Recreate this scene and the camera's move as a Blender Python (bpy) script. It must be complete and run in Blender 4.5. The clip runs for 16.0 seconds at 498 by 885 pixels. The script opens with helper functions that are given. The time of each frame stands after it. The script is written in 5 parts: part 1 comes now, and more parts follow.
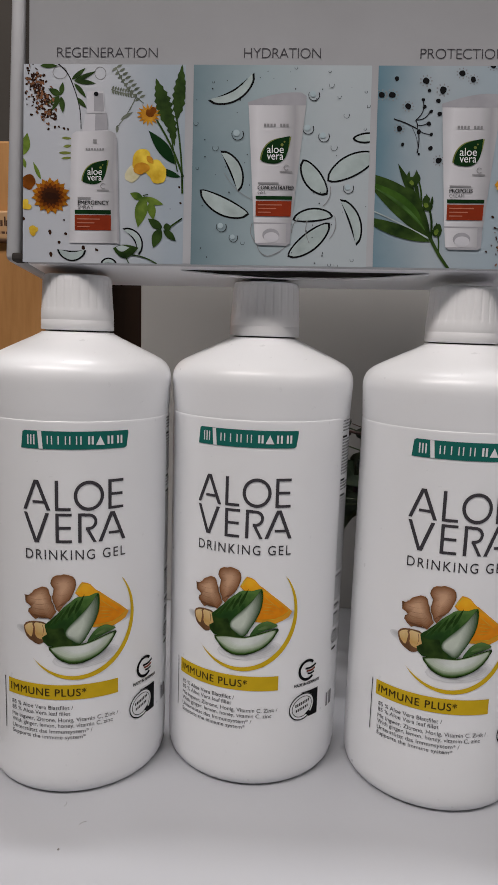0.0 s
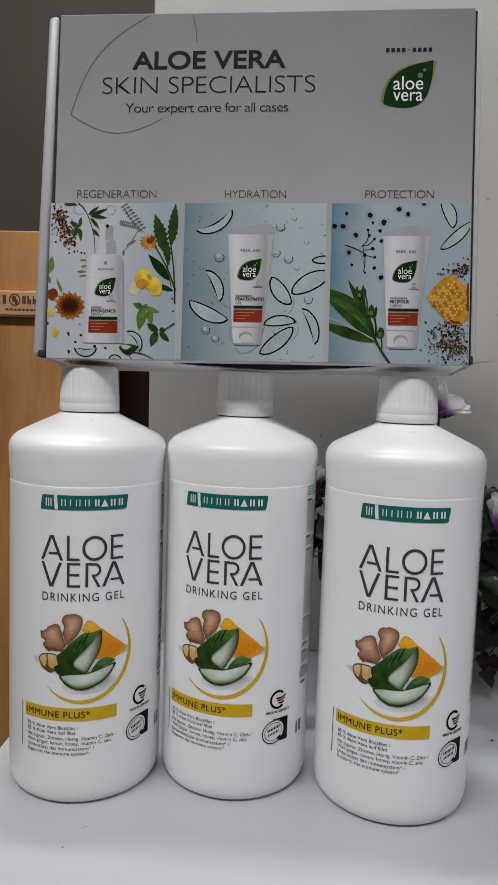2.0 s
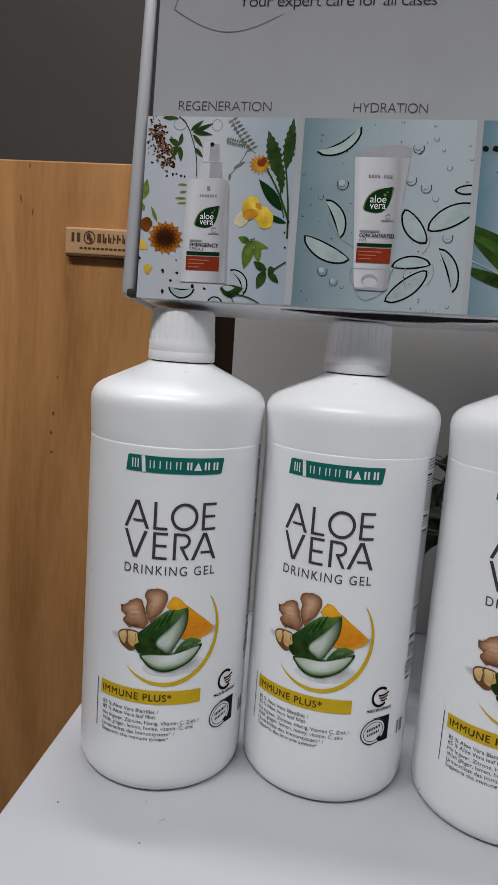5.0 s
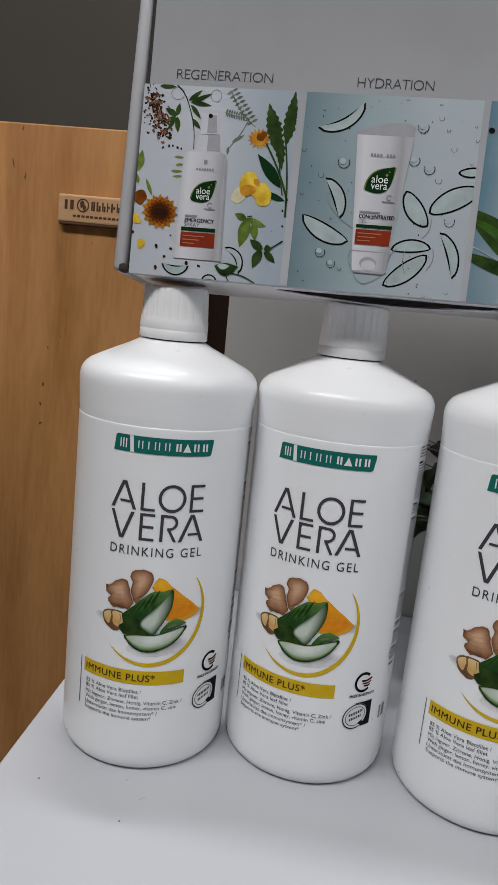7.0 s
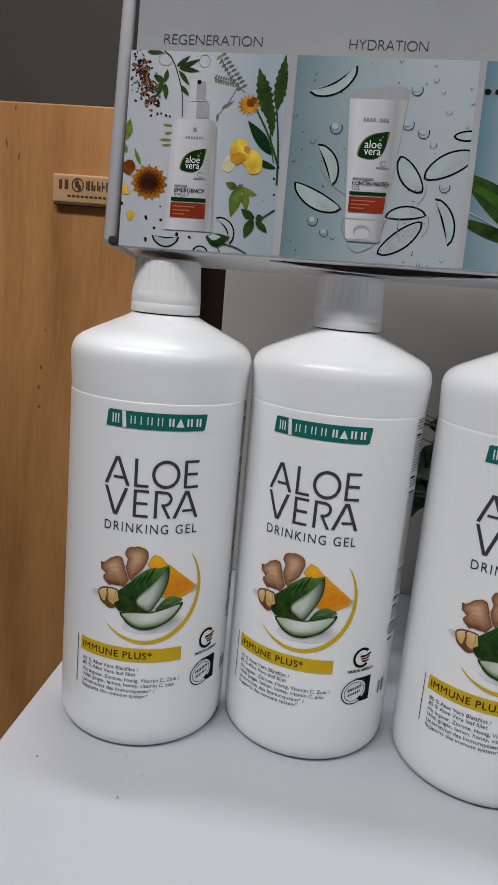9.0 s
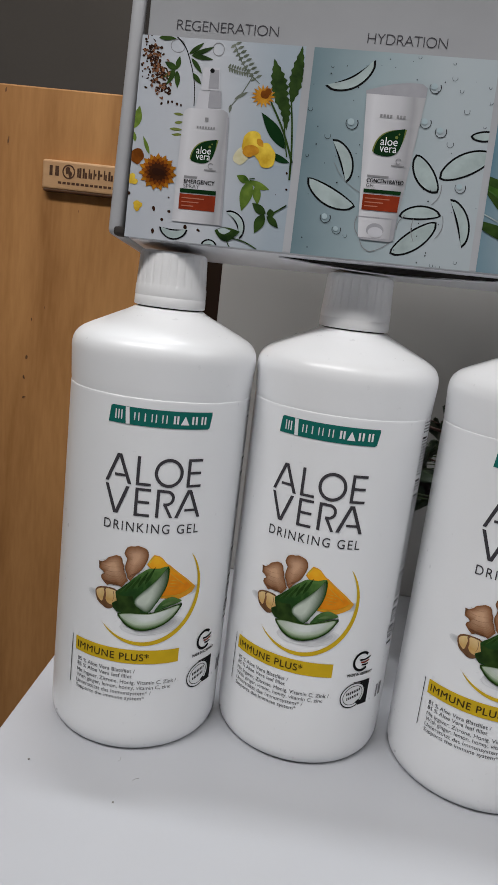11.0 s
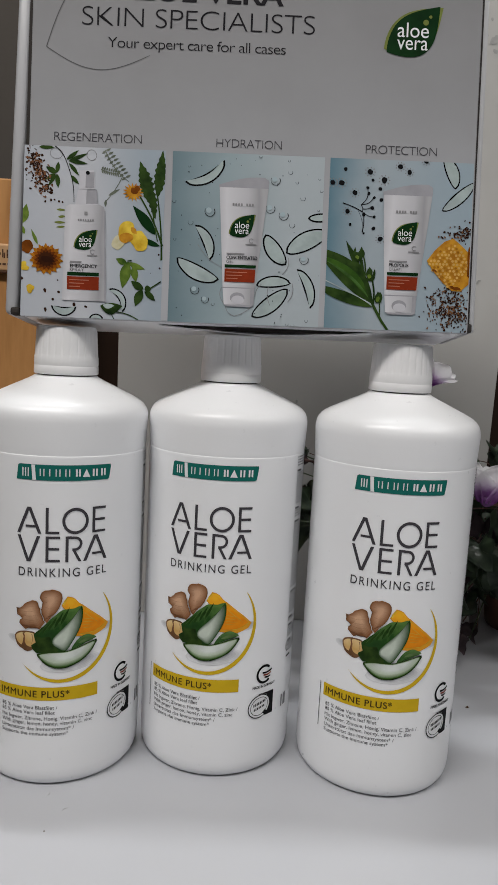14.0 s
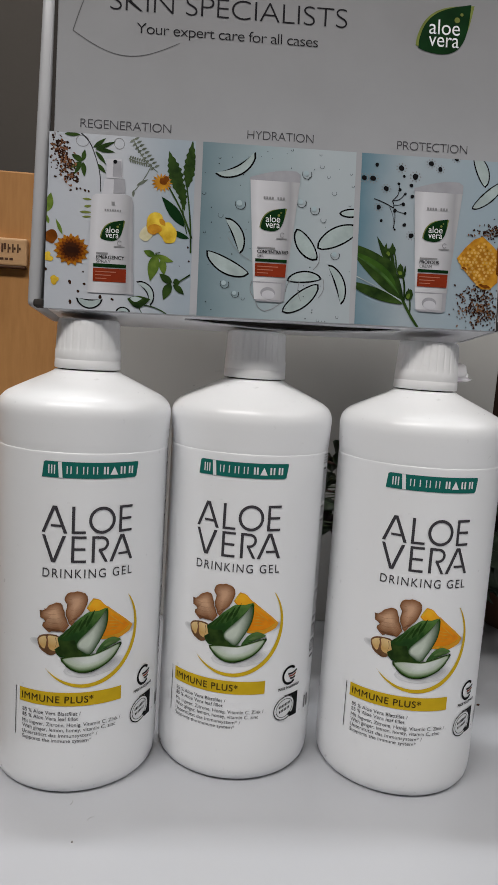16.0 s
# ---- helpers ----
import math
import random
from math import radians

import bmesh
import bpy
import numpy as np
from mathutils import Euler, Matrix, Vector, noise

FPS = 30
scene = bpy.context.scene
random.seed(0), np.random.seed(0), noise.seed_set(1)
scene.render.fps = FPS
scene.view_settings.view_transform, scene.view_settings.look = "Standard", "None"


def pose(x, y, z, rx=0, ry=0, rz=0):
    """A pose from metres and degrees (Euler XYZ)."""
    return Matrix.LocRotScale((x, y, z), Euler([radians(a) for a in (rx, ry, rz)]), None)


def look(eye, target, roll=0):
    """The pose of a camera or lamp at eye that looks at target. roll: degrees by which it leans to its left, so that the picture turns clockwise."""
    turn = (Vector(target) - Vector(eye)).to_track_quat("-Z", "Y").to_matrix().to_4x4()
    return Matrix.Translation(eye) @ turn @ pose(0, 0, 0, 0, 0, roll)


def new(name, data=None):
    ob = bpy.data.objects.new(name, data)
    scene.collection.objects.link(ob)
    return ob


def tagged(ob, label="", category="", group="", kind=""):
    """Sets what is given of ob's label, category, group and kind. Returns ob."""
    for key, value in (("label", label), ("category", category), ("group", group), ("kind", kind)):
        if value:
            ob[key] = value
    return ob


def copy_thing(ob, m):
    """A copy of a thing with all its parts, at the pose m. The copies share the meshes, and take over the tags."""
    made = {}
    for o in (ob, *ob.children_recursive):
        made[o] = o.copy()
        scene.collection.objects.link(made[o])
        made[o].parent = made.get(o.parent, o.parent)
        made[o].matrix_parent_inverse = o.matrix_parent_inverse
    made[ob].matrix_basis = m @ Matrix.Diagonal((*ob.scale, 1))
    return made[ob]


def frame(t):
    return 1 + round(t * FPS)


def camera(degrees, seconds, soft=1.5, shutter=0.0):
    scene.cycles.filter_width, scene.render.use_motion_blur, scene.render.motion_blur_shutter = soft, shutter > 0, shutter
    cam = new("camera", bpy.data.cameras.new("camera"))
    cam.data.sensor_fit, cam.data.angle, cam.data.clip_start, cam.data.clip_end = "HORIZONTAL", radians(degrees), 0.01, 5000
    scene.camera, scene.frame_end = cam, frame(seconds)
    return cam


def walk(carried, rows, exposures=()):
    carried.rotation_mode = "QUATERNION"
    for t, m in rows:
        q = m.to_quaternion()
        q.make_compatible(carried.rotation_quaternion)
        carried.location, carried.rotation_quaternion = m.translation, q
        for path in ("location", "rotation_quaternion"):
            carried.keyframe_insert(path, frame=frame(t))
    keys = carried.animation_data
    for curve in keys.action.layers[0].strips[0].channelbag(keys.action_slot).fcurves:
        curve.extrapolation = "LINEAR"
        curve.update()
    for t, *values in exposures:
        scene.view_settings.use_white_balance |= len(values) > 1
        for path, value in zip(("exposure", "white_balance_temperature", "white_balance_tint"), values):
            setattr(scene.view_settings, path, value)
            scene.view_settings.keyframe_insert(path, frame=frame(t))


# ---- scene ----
cam = camera(39.7, 16.0, 0.7)
PATH = [
    (0, (0.0049, 0.0008, 0.2108), (-0.0636, 1.9744, -0.1058), 1.88),
    (0.5, (0.0341, -0.0620, 0.2143), (-0.1387, 1.9209, 0.0192), 0.95),
    (1, (0.0315, -0.0781, 0.2250), (-0.0853, 1.9130, 0.0773), 1.71),
    (1.5, (0.0349, -0.0702, 0.2296), (-0.0564, 1.9231, 0.0941), 1.52),
    (2, (0.0293, -0.0603, 0.2289), (-0.1060, 1.9271, 0.0501), 1.90),
    (2.5, (0.0133, -0.0437, 0.2260), (-0.2270, 1.9285, -0.0041), 2.93),
    (3, (-0.0126, -0.0190, 0.2231), (-0.2931, 1.9338, -0.1054), 3.61),
    (3.5, (-0.0077, -0.0111, 0.2223), (-0.3022, 1.9380, -0.1163), 4.15),
    (4, (-0.0047, -0.0220, 0.2220), (-0.2542, 1.9466, -0.0283), 3.02),
    (6.3, (-0.0017, -0.0039, 0.2315), (-0.2854, 1.9307, -0.1892), 6.78),
    (6.5, (-0.0033, -0.0077, 0.2308), (-0.2681, 1.9319, -0.1788), 6.79),
    (7, (-0.0034, -0.0094, 0.2295), (-0.2483, 1.9362, -0.1638), 5.96),
    (7.5, (0.0019, -0.0057, 0.2261), (-0.2364, 1.9376, -0.1820), 5.27),
    (8, (0.0041, -0.0099, 0.2250), (-0.2509, 1.9324, -0.1779), 5.03),
    (8.2, (0.0040, -0.0087, 0.2236), (-0.2553, 1.9316, -0.1862), 5.19),
    (10.5, (-0.0092, -0.0029, 0.2247), (-0.2131, 1.9362, -0.2205), 6.25),
    (11, (-0.0128, -0.0008, 0.2238), (-0.1930, 1.9406, -0.2213), 6.89),
    (11.5, (-0.0153, -0.0015, 0.2230), (-0.1974, 1.9370, -0.2341), 6.72),
    (12, (-0.0129, -0.0073, 0.2228), (-0.2031, 1.9327, -0.2249), 6.76),
    (12.5, (-0.0129, -0.0052, 0.2227), (-0.1701, 1.9394, -0.2174), 6.47),
    (13, (0.0007, -0.0162, 0.2234), (-0.0710, 1.9438, -0.1683), 4.75),
    (13.5, (0.0033, -0.0315, 0.2261), (0.0031, 1.9412, -0.1034), 3.99),
    (14, (0.0059, -0.0440, 0.2292), (0.0315, 1.9361, -0.0509), 3.06),
    (14.5, (0.0097, -0.0543, 0.2310), (0.0154, 1.9311, -0.0100), 3.28),
    (15, (0.0077, -0.0546, 0.2304), (0.0213, 1.9305, -0.0131), 3.20),
    (15.5, (-0.0104, -0.0489, 0.2263), (0.0365, 1.9362, -0.0133), 3.28),
    (16, (-0.0280, -0.0373, 0.2243), (0.1116, 1.9396, -0.0447), 3.64),
]
walk(cam, [(t, look(eye, target, roll)) for t, eye, target, roll in PATH],
     exposures=((0.0, -0.10, 6800, 14), (0.5, -0.04, 6800, 14), (1.0, 0.0, 6650, 12), (1.5, 0.0, 6500, 10), (2.5, 0.0, 6600, 10), (3.5, -0.05, 6400, 10), (4.0, -0.05, 6350, 10), (6.5, 0.0, 6450, 10), (10.5, 0.0, 6500, 10), (14.5, 0.0, 6680, 10), (16.0, 0.0, 6680, 10)))

# ---- world and lights ----
world = bpy.data.worlds.new("world")
scene.world = world
world.use_nodes = True
world.node_tree.nodes["Background"].inputs[0].default_value = (0.75, 0.82, 1.0, 1)
world.node_tree.nodes["Background"].inputs[1].default_value = 0.05
scene.view_settings.exposure = 0.0


def area_light(name, eye, target, sx, sy, watts, color):
    data = bpy.data.lights.new(name, "AREA")
    data.shape, data.size, data.size_y, data.energy, data.color = "RECTANGLE", sx, sy, watts, color
    ob = new(name, data)
    ob.matrix_world = look(eye, target)
    return ob


KEY_EYE, KEY_TARGET = (-0.46, -0.46, 1.54), (-0.30, 0.32, 0.15)
FILL_EYE = (-0.12, 0.545, 1.72)
area_light("key_light", KEY_EYE, KEY_TARGET, 1.40, 0.14, 19.8, (1.0, 0.985, 0.97))
area_light("fill_light", FILL_EYE, (FILL_EYE[0], FILL_EYE[1], 0), 0.34, 0.07, 10.6, (0.95, 0.975, 1.0))
# extra light from the right, added to brighten the plant and the panel
SIDE_EYE, SIDE_TARGET = (0.98, -0.12, 1.25), (0.15, 0.4, 0.1)
area_light("added_side_fill", SIDE_EYE, SIDE_TARGET, 0.9, 0.4, 2.4, (0.97, 0.98, 1.0))


# ---- materials ----
def noise_material(name, color, rough=0.5, metal=0.0, vary=0.08, scale=40.0, bump=0.0, bump_scale=300.0, coat=0.0, tint=None, spec=0.5):
    """A principled surface with two scales of variation in colour, gloss and relief."""
    m = bpy.data.materials.new(name)
    m.use_nodes = True
    nt = m.node_tree
    b = nt.nodes["Principled BSDF"]
    tc = nt.nodes.new("ShaderNodeTexCoord")
    big = nt.nodes.new("ShaderNodeTexNoise")
    big.inputs["Scale"].default_value, big.inputs["Detail"].default_value = scale, 6
    fine = nt.nodes.new("ShaderNodeTexNoise")
    fine.inputs["Scale"].default_value, fine.inputs["Detail"].default_value = bump_scale, 3
    nt.links.new(tc.outputs["Object"], big.inputs["Vector"])
    nt.links.new(tc.outputs["Object"], fine.inputs["Vector"])
    ramp = nt.nodes.new("ShaderNodeValToRGB")
    other = tint or [c * (1 - 2 * vary) for c in color]
    ramp.color_ramp.elements[0].position, ramp.color_ramp.elements[1].position = 0.3, 0.7
    ramp.color_ramp.elements[0].color = (*other, 1)
    ramp.color_ramp.elements[1].color = (*color, 1)
    nt.links.new(big.outputs["Fac"], ramp.inputs["Fac"])
    nt.links.new(ramp.outputs["Color"], b.inputs["Base Color"])
    mr = nt.nodes.new("ShaderNodeMapRange")
    mr.inputs["To Min"].default_value, mr.inputs["To Max"].default_value = max(0.03, rough - 0.06), min(1, rough + 0.06)
    nt.links.new(fine.outputs["Fac"], mr.inputs["Value"])
    nt.links.new(mr.outputs["Result"], b.inputs["Roughness"])
    b.inputs["Metallic"].default_value = metal
    b.inputs["Coat Weight"].default_value = coat
    b.inputs["Specular IOR Level"].default_value = spec
    if bump:
        bn = nt.nodes.new("ShaderNodeBump")
        bn.inputs["Strength"].default_value, bn.inputs["Distance"].default_value = bump, 0.00008
        nt.links.new(fine.outputs["Fac"], bn.inputs["Height"])
        nt.links.new(bn.outputs["Normal"], b.inputs["Normal"])
    return m


def ink(name, color, rough=0.5, vary=0.06, tint=None, scale=120.0):
    return noise_material("ink_" + name, color, rough, vary=vary, scale=scale, spec=0.04, tint=tint)


def fade_ink(name, stops, low, high, axis=0, rough=0.36, grain=30, amount=0.25):
    """A tint that runs from colour to colour across the sheet."""
    m = bpy.data.materials.new("ink_" + name)
    m.use_nodes = True
    nt = m.node_tree
    tc = nt.nodes.new("ShaderNodeTexCoord")
    sep = nt.nodes.new("ShaderNodeSeparateXYZ")
    nt.links.new(tc.outputs["Object"], sep.inputs[0])
    cloud = nt.nodes.new("ShaderNodeTexNoise")
    cloud.inputs["Scale"].default_value, cloud.inputs["Detail"].default_value = grain, 5
    nt.links.new(tc.outputs["Object"], cloud.inputs["Vector"])
    mr = nt.nodes.new("ShaderNodeMapRange")
    mr.inputs["From Min"].default_value, mr.inputs["From Max"].default_value = low, high
    nt.links.new(sep.outputs[axis], mr.inputs["Value"])
    add = nt.nodes.new("ShaderNodeMath")
    add.operation = "MULTIPLY_ADD"
    add.inputs[1].default_value = amount
    nt.links.new(cloud.outputs["Fac"], add.inputs[0])
    nt.links.new(mr.outputs["Result"], add.inputs[2])
    ramp = nt.nodes.new("ShaderNodeValToRGB")
    els = ramp.color_ramp.elements
    while len(els) < len(stops):
        els.new(0.5)
    for e, (p, c) in zip(els, stops):
        e.position, e.color = p, (*c, 1)
    nt.links.new(add.outputs[0], ramp.inputs["Fac"])
    b = nt.nodes["Principled BSDF"]
    nt.links.new(ramp.outputs["Color"], b.inputs["Base Color"])
    b.inputs["Roughness"].default_value = rough
    b.inputs["Specular IOR Level"].default_value = 0.14
    return m


def wood_material(name, light, dark, stretch=(9, 9, 1.2), rough=0.5):
    m = bpy.data.materials.new(name)
    m.use_nodes = True
    nt = m.node_tree
    b = nt.nodes["Principled BSDF"]
    tc = nt.nodes.new("ShaderNodeTexCoord")
    mp = nt.nodes.new("ShaderNodeMapping")
    mp.inputs["Scale"].default_value = stretch
    nt.links.new(tc.outputs["Object"], mp.inputs[0])
    n1 = nt.nodes.new("ShaderNodeTexNoise")
    n1.inputs["Scale"].default_value, n1.inputs["Detail"].default_value, n1.inputs["Distortion"].default_value = 1.6, 8, 1.2
    n2 = nt.nodes.new("ShaderNodeTexNoise")
    n2.inputs["Scale"].default_value, n2.inputs["Detail"].default_value = 30, 4
    for n in (n1, n2):
        nt.links.new(mp.outputs[0], n.inputs["Vector"])
    mix = nt.nodes.new("ShaderNodeMath")
    mix.operation = "MULTIPLY_ADD"
    mix.inputs[1].default_value = 0.3
    nt.links.new(n2.outputs["Fac"], mix.inputs[0])
    nt.links.new(n1.outputs["Fac"], mix.inputs[2])
    ramp = nt.nodes.new("ShaderNodeValToRGB")
    ramp.color_ramp.elements[0].position, ramp.color_ramp.elements[1].position = 0.38, 0.85
    ramp.color_ramp.elements[0].color, ramp.color_ramp.elements[1].color = (*dark, 1), (*light, 1)
    nt.links.new(mix.outputs[0], ramp.inputs["Fac"])
    nt.links.new(ramp.outputs["Color"], b.inputs["Base Color"])
    b.inputs["Roughness"].default_value = rough
    b.inputs["Specular IOR Level"].default_value = 0.2
    bn = nt.nodes.new("ShaderNodeBump")
    bn.inputs["Strength"].default_value, bn.inputs["Distance"].default_value = 0.12, 0.001
    nt.links.new(n2.outputs["Fac"], bn.inputs["Height"])
    nt.links.new(bn.outputs["Normal"], b.inputs["Normal"])
    return m


LABEL_WHITE = noise_material("white_label_film", (0.87, 0.88, 0.90), 0.3, vary=0.01, scale=20)
CAP_WHITE = noise_material("white_cap_plastic", (0.86, 0.86, 0.87), 0.42, vary=0.02, scale=60, bump=0.08, bump_scale=900)
CARD_WHITE = noise_material("coated_white_card", (0.76, 0.77, 0.80), 0.33, vary=0.015, scale=30, bump=0.05, bump_scale=250)
# white card of the carton's sides, with their shade put into the grey
CARD_SHADED = noise_material("shaded_white_card", (0.45, 0.455, 0.475), 0.36, vary=0.03, scale=30, bump=0.05, bump_scale=250)
# near-black that paints the shade inside gaps and slots
GAP_SHADE = noise_material("gap_shade_colour", (0.03, 0.025, 0.022), 0.9, vary=0.1)
TABLE_WHITE = noise_material("white_table_laminate", (0.49, 0.50, 0.53), 0.34, vary=0.02, scale=6, bump=0.04, bump_scale=400, tint=(0.46, 0.47, 0.50))
PANEL_WHITE = noise_material("painted_white_panel", (0.49, 0.485, 0.47), 0.55, vary=0.03, scale=7, bump=0.12, bump_scale=120, tint=(0.42, 0.415, 0.40))
WALL_GREY = noise_material("grey_brown_wall_paint", (0.066, 0.056, 0.047), 0.85, vary=0.06, scale=5, bump=0.15, bump_scale=150)
ROOM_WALL = noise_material("pale_room_paint", (0.27, 0.265, 0.26), 0.85, vary=0.04, scale=3, bump=0.1)
FLOOR_GREY = noise_material("grey_floor_vinyl", (0.22, 0.21, 0.20), 0.6, vary=0.12, scale=8)
BIRCH = wood_material("birch_plywood", (0.55, 0.280, 0.104), (0.33, 0.150, 0.050))
SIGN_WOOD = wood_material("sign_plywood", (0.58, 0.36, 0.19), (0.46, 0.26, 0.13), (3, 9, 9))
# dark brown for the shade below the sign
SIGN_SHADE = wood_material("sign_underside_shade", (0.10, 0.045, 0.02), (0.05, 0.02, 0.01))
BURNT = noise_material("burnt_engraving", (0.10, 0.042, 0.018), 0.9, vary=0.25, scale=400)
# near-black brown: wood with the panel's shade put into its colour
SHADED_WOOD = wood_material("shaded_brown_wood", (0.022, 0.010, 0.005), (0.010, 0.005, 0.003))
INK_BLACK = ink("black", (0.008, 0.008, 0.009))
INK_GREY = ink("dark_grey", (0.017, 0.016, 0.019))
INK_SOFT = ink("soft_dark_grey", (0.062, 0.058, 0.066))
INK_MID = ink("mid_grey", (0.26, 0.26, 0.27))
INK_TEAL = ink("teal", (0.012, 0.15, 0.125))
INK_WHITE = ink("white", (0.82, 0.83, 0.85))
INK_GREEN = ink("leaf_green", (0.005, 0.034, 0.008), vary=0.2)
INK_DEEP = ink("deep_green", (0.040, 0.080, 0.016), tint=(0.006, 0.018, 0.005), scale=150.0)
INK_FRESH = ink("fresh_green", (0.17, 0.25, 0.04), tint=(0.035, 0.080, 0.012), scale=170.0)
INK_OLIVE = ink("olive", (0.2, 0.24, 0.06), vary=0.2)
INK_YELLOW = ink("mustard_yellow", (0.66, 0.44, 0.02))
INK_LEMON = ink("lemon", (0.80, 0.58, 0.07), tint=(0.46, 0.26, 0.015), scale=170.0)
INK_PEEL = ink("orange_peel", (0.80, 0.36, 0.03))
INK_GINGER_DARK = ink("ginger_shade", (0.24, 0.12, 0.06), vary=0.3)
INK_GEL_PALE = ink("aloe_flesh_pale", (0.42, 0.50, 0.50), vary=0.14)
INK_RUST = ink("rust_band", (0.26, 0.034, 0.012), vary=0.12)
INK_CELL_DARK = ink("honey_cell_dark", (0.50, 0.20, 0.02), vary=0.3)
INK_UMBER = ink("umber", (0.055, 0.038, 0.012))
INK_RUST_PALE = ink("pale_rust_print", (0.46, 0.17, 0.11))
INK_BROWN = ink("seed_brown", (0.045, 0.018, 0.010), vary=0.3)
INK_AMBER = ink("amber_petal", (0.27, 0.075, 0.008), vary=0.35)
INK_HONEY = ink("honey", (0.62, 0.31, 0.03), tint=(0.34, 0.12, 0.012), scale=200.0)
INK_HONEY_LIGHT = ink("honey_cell", (0.75, 0.45, 0.12), vary=0.2)
INK_DROP = ink("water_drop", (0.40, 0.50, 0.54))
INK_LEAF_LIT = ink("lit_leaf", (0.055, 0.130, 0.018), tint=(0.018, 0.055, 0.008), scale=110.0)
INK_ALOE_LIT = ink("aloe_lit", (0.075, 0.17, 0.04), vary=0.3)
INK_TUBE = ink("printed_tube", (0.56, 0.56, 0.60), vary=0.03)
INK_TUBE_DARK = ink("printed_tube_shade", (0.36, 0.36, 0.39), vary=0.08)
INK_STREAK = ink("orange_streak", (0.90, 0.50, 0.06), vary=0.2)
INK_ALOE_MID = ink("aloe_mid", (0.035, 0.10, 0.018), vary=0.35)
INK_GINGER_MID = ink("ginger_mid", (0.27, 0.12, 0.06), vary=0.3)
INK_GINGER_SOFT = ink("ginger_soft", (0.48, 0.25, 0.14), vary=0.25)
INK_SOFT_GREEN = ink("aloe_soft_green", (0.14, 0.23, 0.085), vary=0.25)
ART_GINGER = fade_ink("ginger_skin", [(0.1, (0.20, 0.08, 0.035)), (0.55, (0.44, 0.215, 0.11)), (1.0, (0.58, 0.34, 0.205))], 0.0907, 0.1137, 2, 0.36, 320, 0.7)
ART_FLESH = fade_ink("ginger_cut", [(0.1, (0.55, 0.30, 0.08)), (0.8, (0.74, 0.54, 0.26))], 0.0793, 0.0882, 2, 0.36, 320, 0.7)
ART_ORANGE = fade_ink("orange_flesh", [(0.2, (0.74, 0.21, 0.004)), (0.6, (0.86, 0.32, 0.006)), (1.0, (0.90, 0.46, 0.02))], 0.0882, 0.1092, 2, 0.36, 320, 0.7)
ART_ALOE = fade_ink("aloe_skin", [(0.1, (0.006, 0.024, 0.004)), (0.6, (0.014, 0.062, 0.008)), (1.0, (0.085, 0.19, 0.04))], 0.0803, 0.1053, 2, 0.36, 320, 0.7)
ART_TIP = fade_ink("aloe_tip", [(0.2, (0.02, 0.075, 0.012)), (1.0, (0.11, 0.22, 0.06))], 0.0780, 0.0860, 2, 0.36, 320, 0.7)
TUBE_TONES = [(0.1, (0.42, 0.42, 0.45)), (0.35, (0.62, 0.62, 0.65)), (0.72, (0.50, 0.50, 0.53)), (0.92, (0.33, 0.33, 0.35)), (1.0, (0.40, 0.40, 0.42))]
SPRAY_PRINT = fade_ink("printed_spray_bottle", TUBE_TONES, -0.0885, -0.0620)
TUBE_PRINT = fade_ink("printed_gel_tube", TUBE_TONES, -0.0120, 0.0150)
CREAM_PRINT = fade_ink("printed_cream_tube", TUBE_TONES, 0.0700, 0.0970)
# lid tone: pale at the foot, greyer towards the top
LID_FADE = fade_ink("silver_grey_lid", [(0.0, (0.44, 0.45, 0.48)), (0.5, (0.31, 0.315, 0.33)), (0.8, (0.24, 0.24, 0.25)), (1.0, (0.205, 0.205, 0.214))], 0.03, 0.215, 2, 0.42)
SKY_1 = fade_ink("regeneration_ground", [(0.0, (0.43, 0.46, 0.51)), (0.6, (0.50, 0.52, 0.56)), (1.0, (0.33, 0.385, 0.44))], -0.107, -0.037)
SKY_2 = fade_ink("hydration_ground", [(0.1, (0.130, 0.200, 0.230)), (0.5, (0.300, 0.375, 0.405)), (0.9, (0.400, 0.450, 0.480))], -0.035, 0.042)
SKY_3 = fade_ink("protection_ground", [(0.1, (0.100, 0.200, 0.255)), (0.45, (0.340, 0.395, 0.435)), (0.95, (0.300, 0.375, 0.430))], 0.044, 0.117)
LEAF_GREEN = noise_material("cyclamen_leaf", (0.070, 0.105, 0.058), 0.38, vary=0.3, scale=90, bump=0.5, bump_scale=400, tint=(0.014, 0.024, 0.014))
LEAF_PALE = noise_material("cyclamen_leaf_silver", (0.15, 0.17, 0.12), 0.42, vary=0.3, scale=120, bump=0.4, tint=(0.018, 0.032, 0.018))
LEAF_DRY = noise_material("withered_leaf", (0.075, 0.046, 0.052), 0.75, vary=0.3, scale=90, bump=0.3)
STEM_RED = noise_material("cyclamen_stem", (0.13, 0.060, 0.045), 0.5, vary=0.25, scale=90)
STEM_GREEN = noise_material("green_stem", (0.07, 0.10, 0.04), 0.5, vary=0.25, scale=90)
PETAL = fade_ink("cyclamen_petal", [(0.14, (0.34, 0.12, 0.40)), (0.38, (0.50, 0.28, 0.56)), (0.58, (0.88, 0.83, 0.90)), (0.72, (0.94, 0.93, 0.94))], 0.0, 1.0, 2, 0.55, 7, 0.22)
THROAT = noise_material("purple_flower_throat", (0.16, 0.05, 0.20), 0.55, vary=0.25, scale=8)
tree = PETAL.node_tree
thin = tree.nodes.new("ShaderNodeBsdfTranslucent")
both = tree.nodes.new("ShaderNodeMixShader")
both.inputs[0].default_value = 0.5
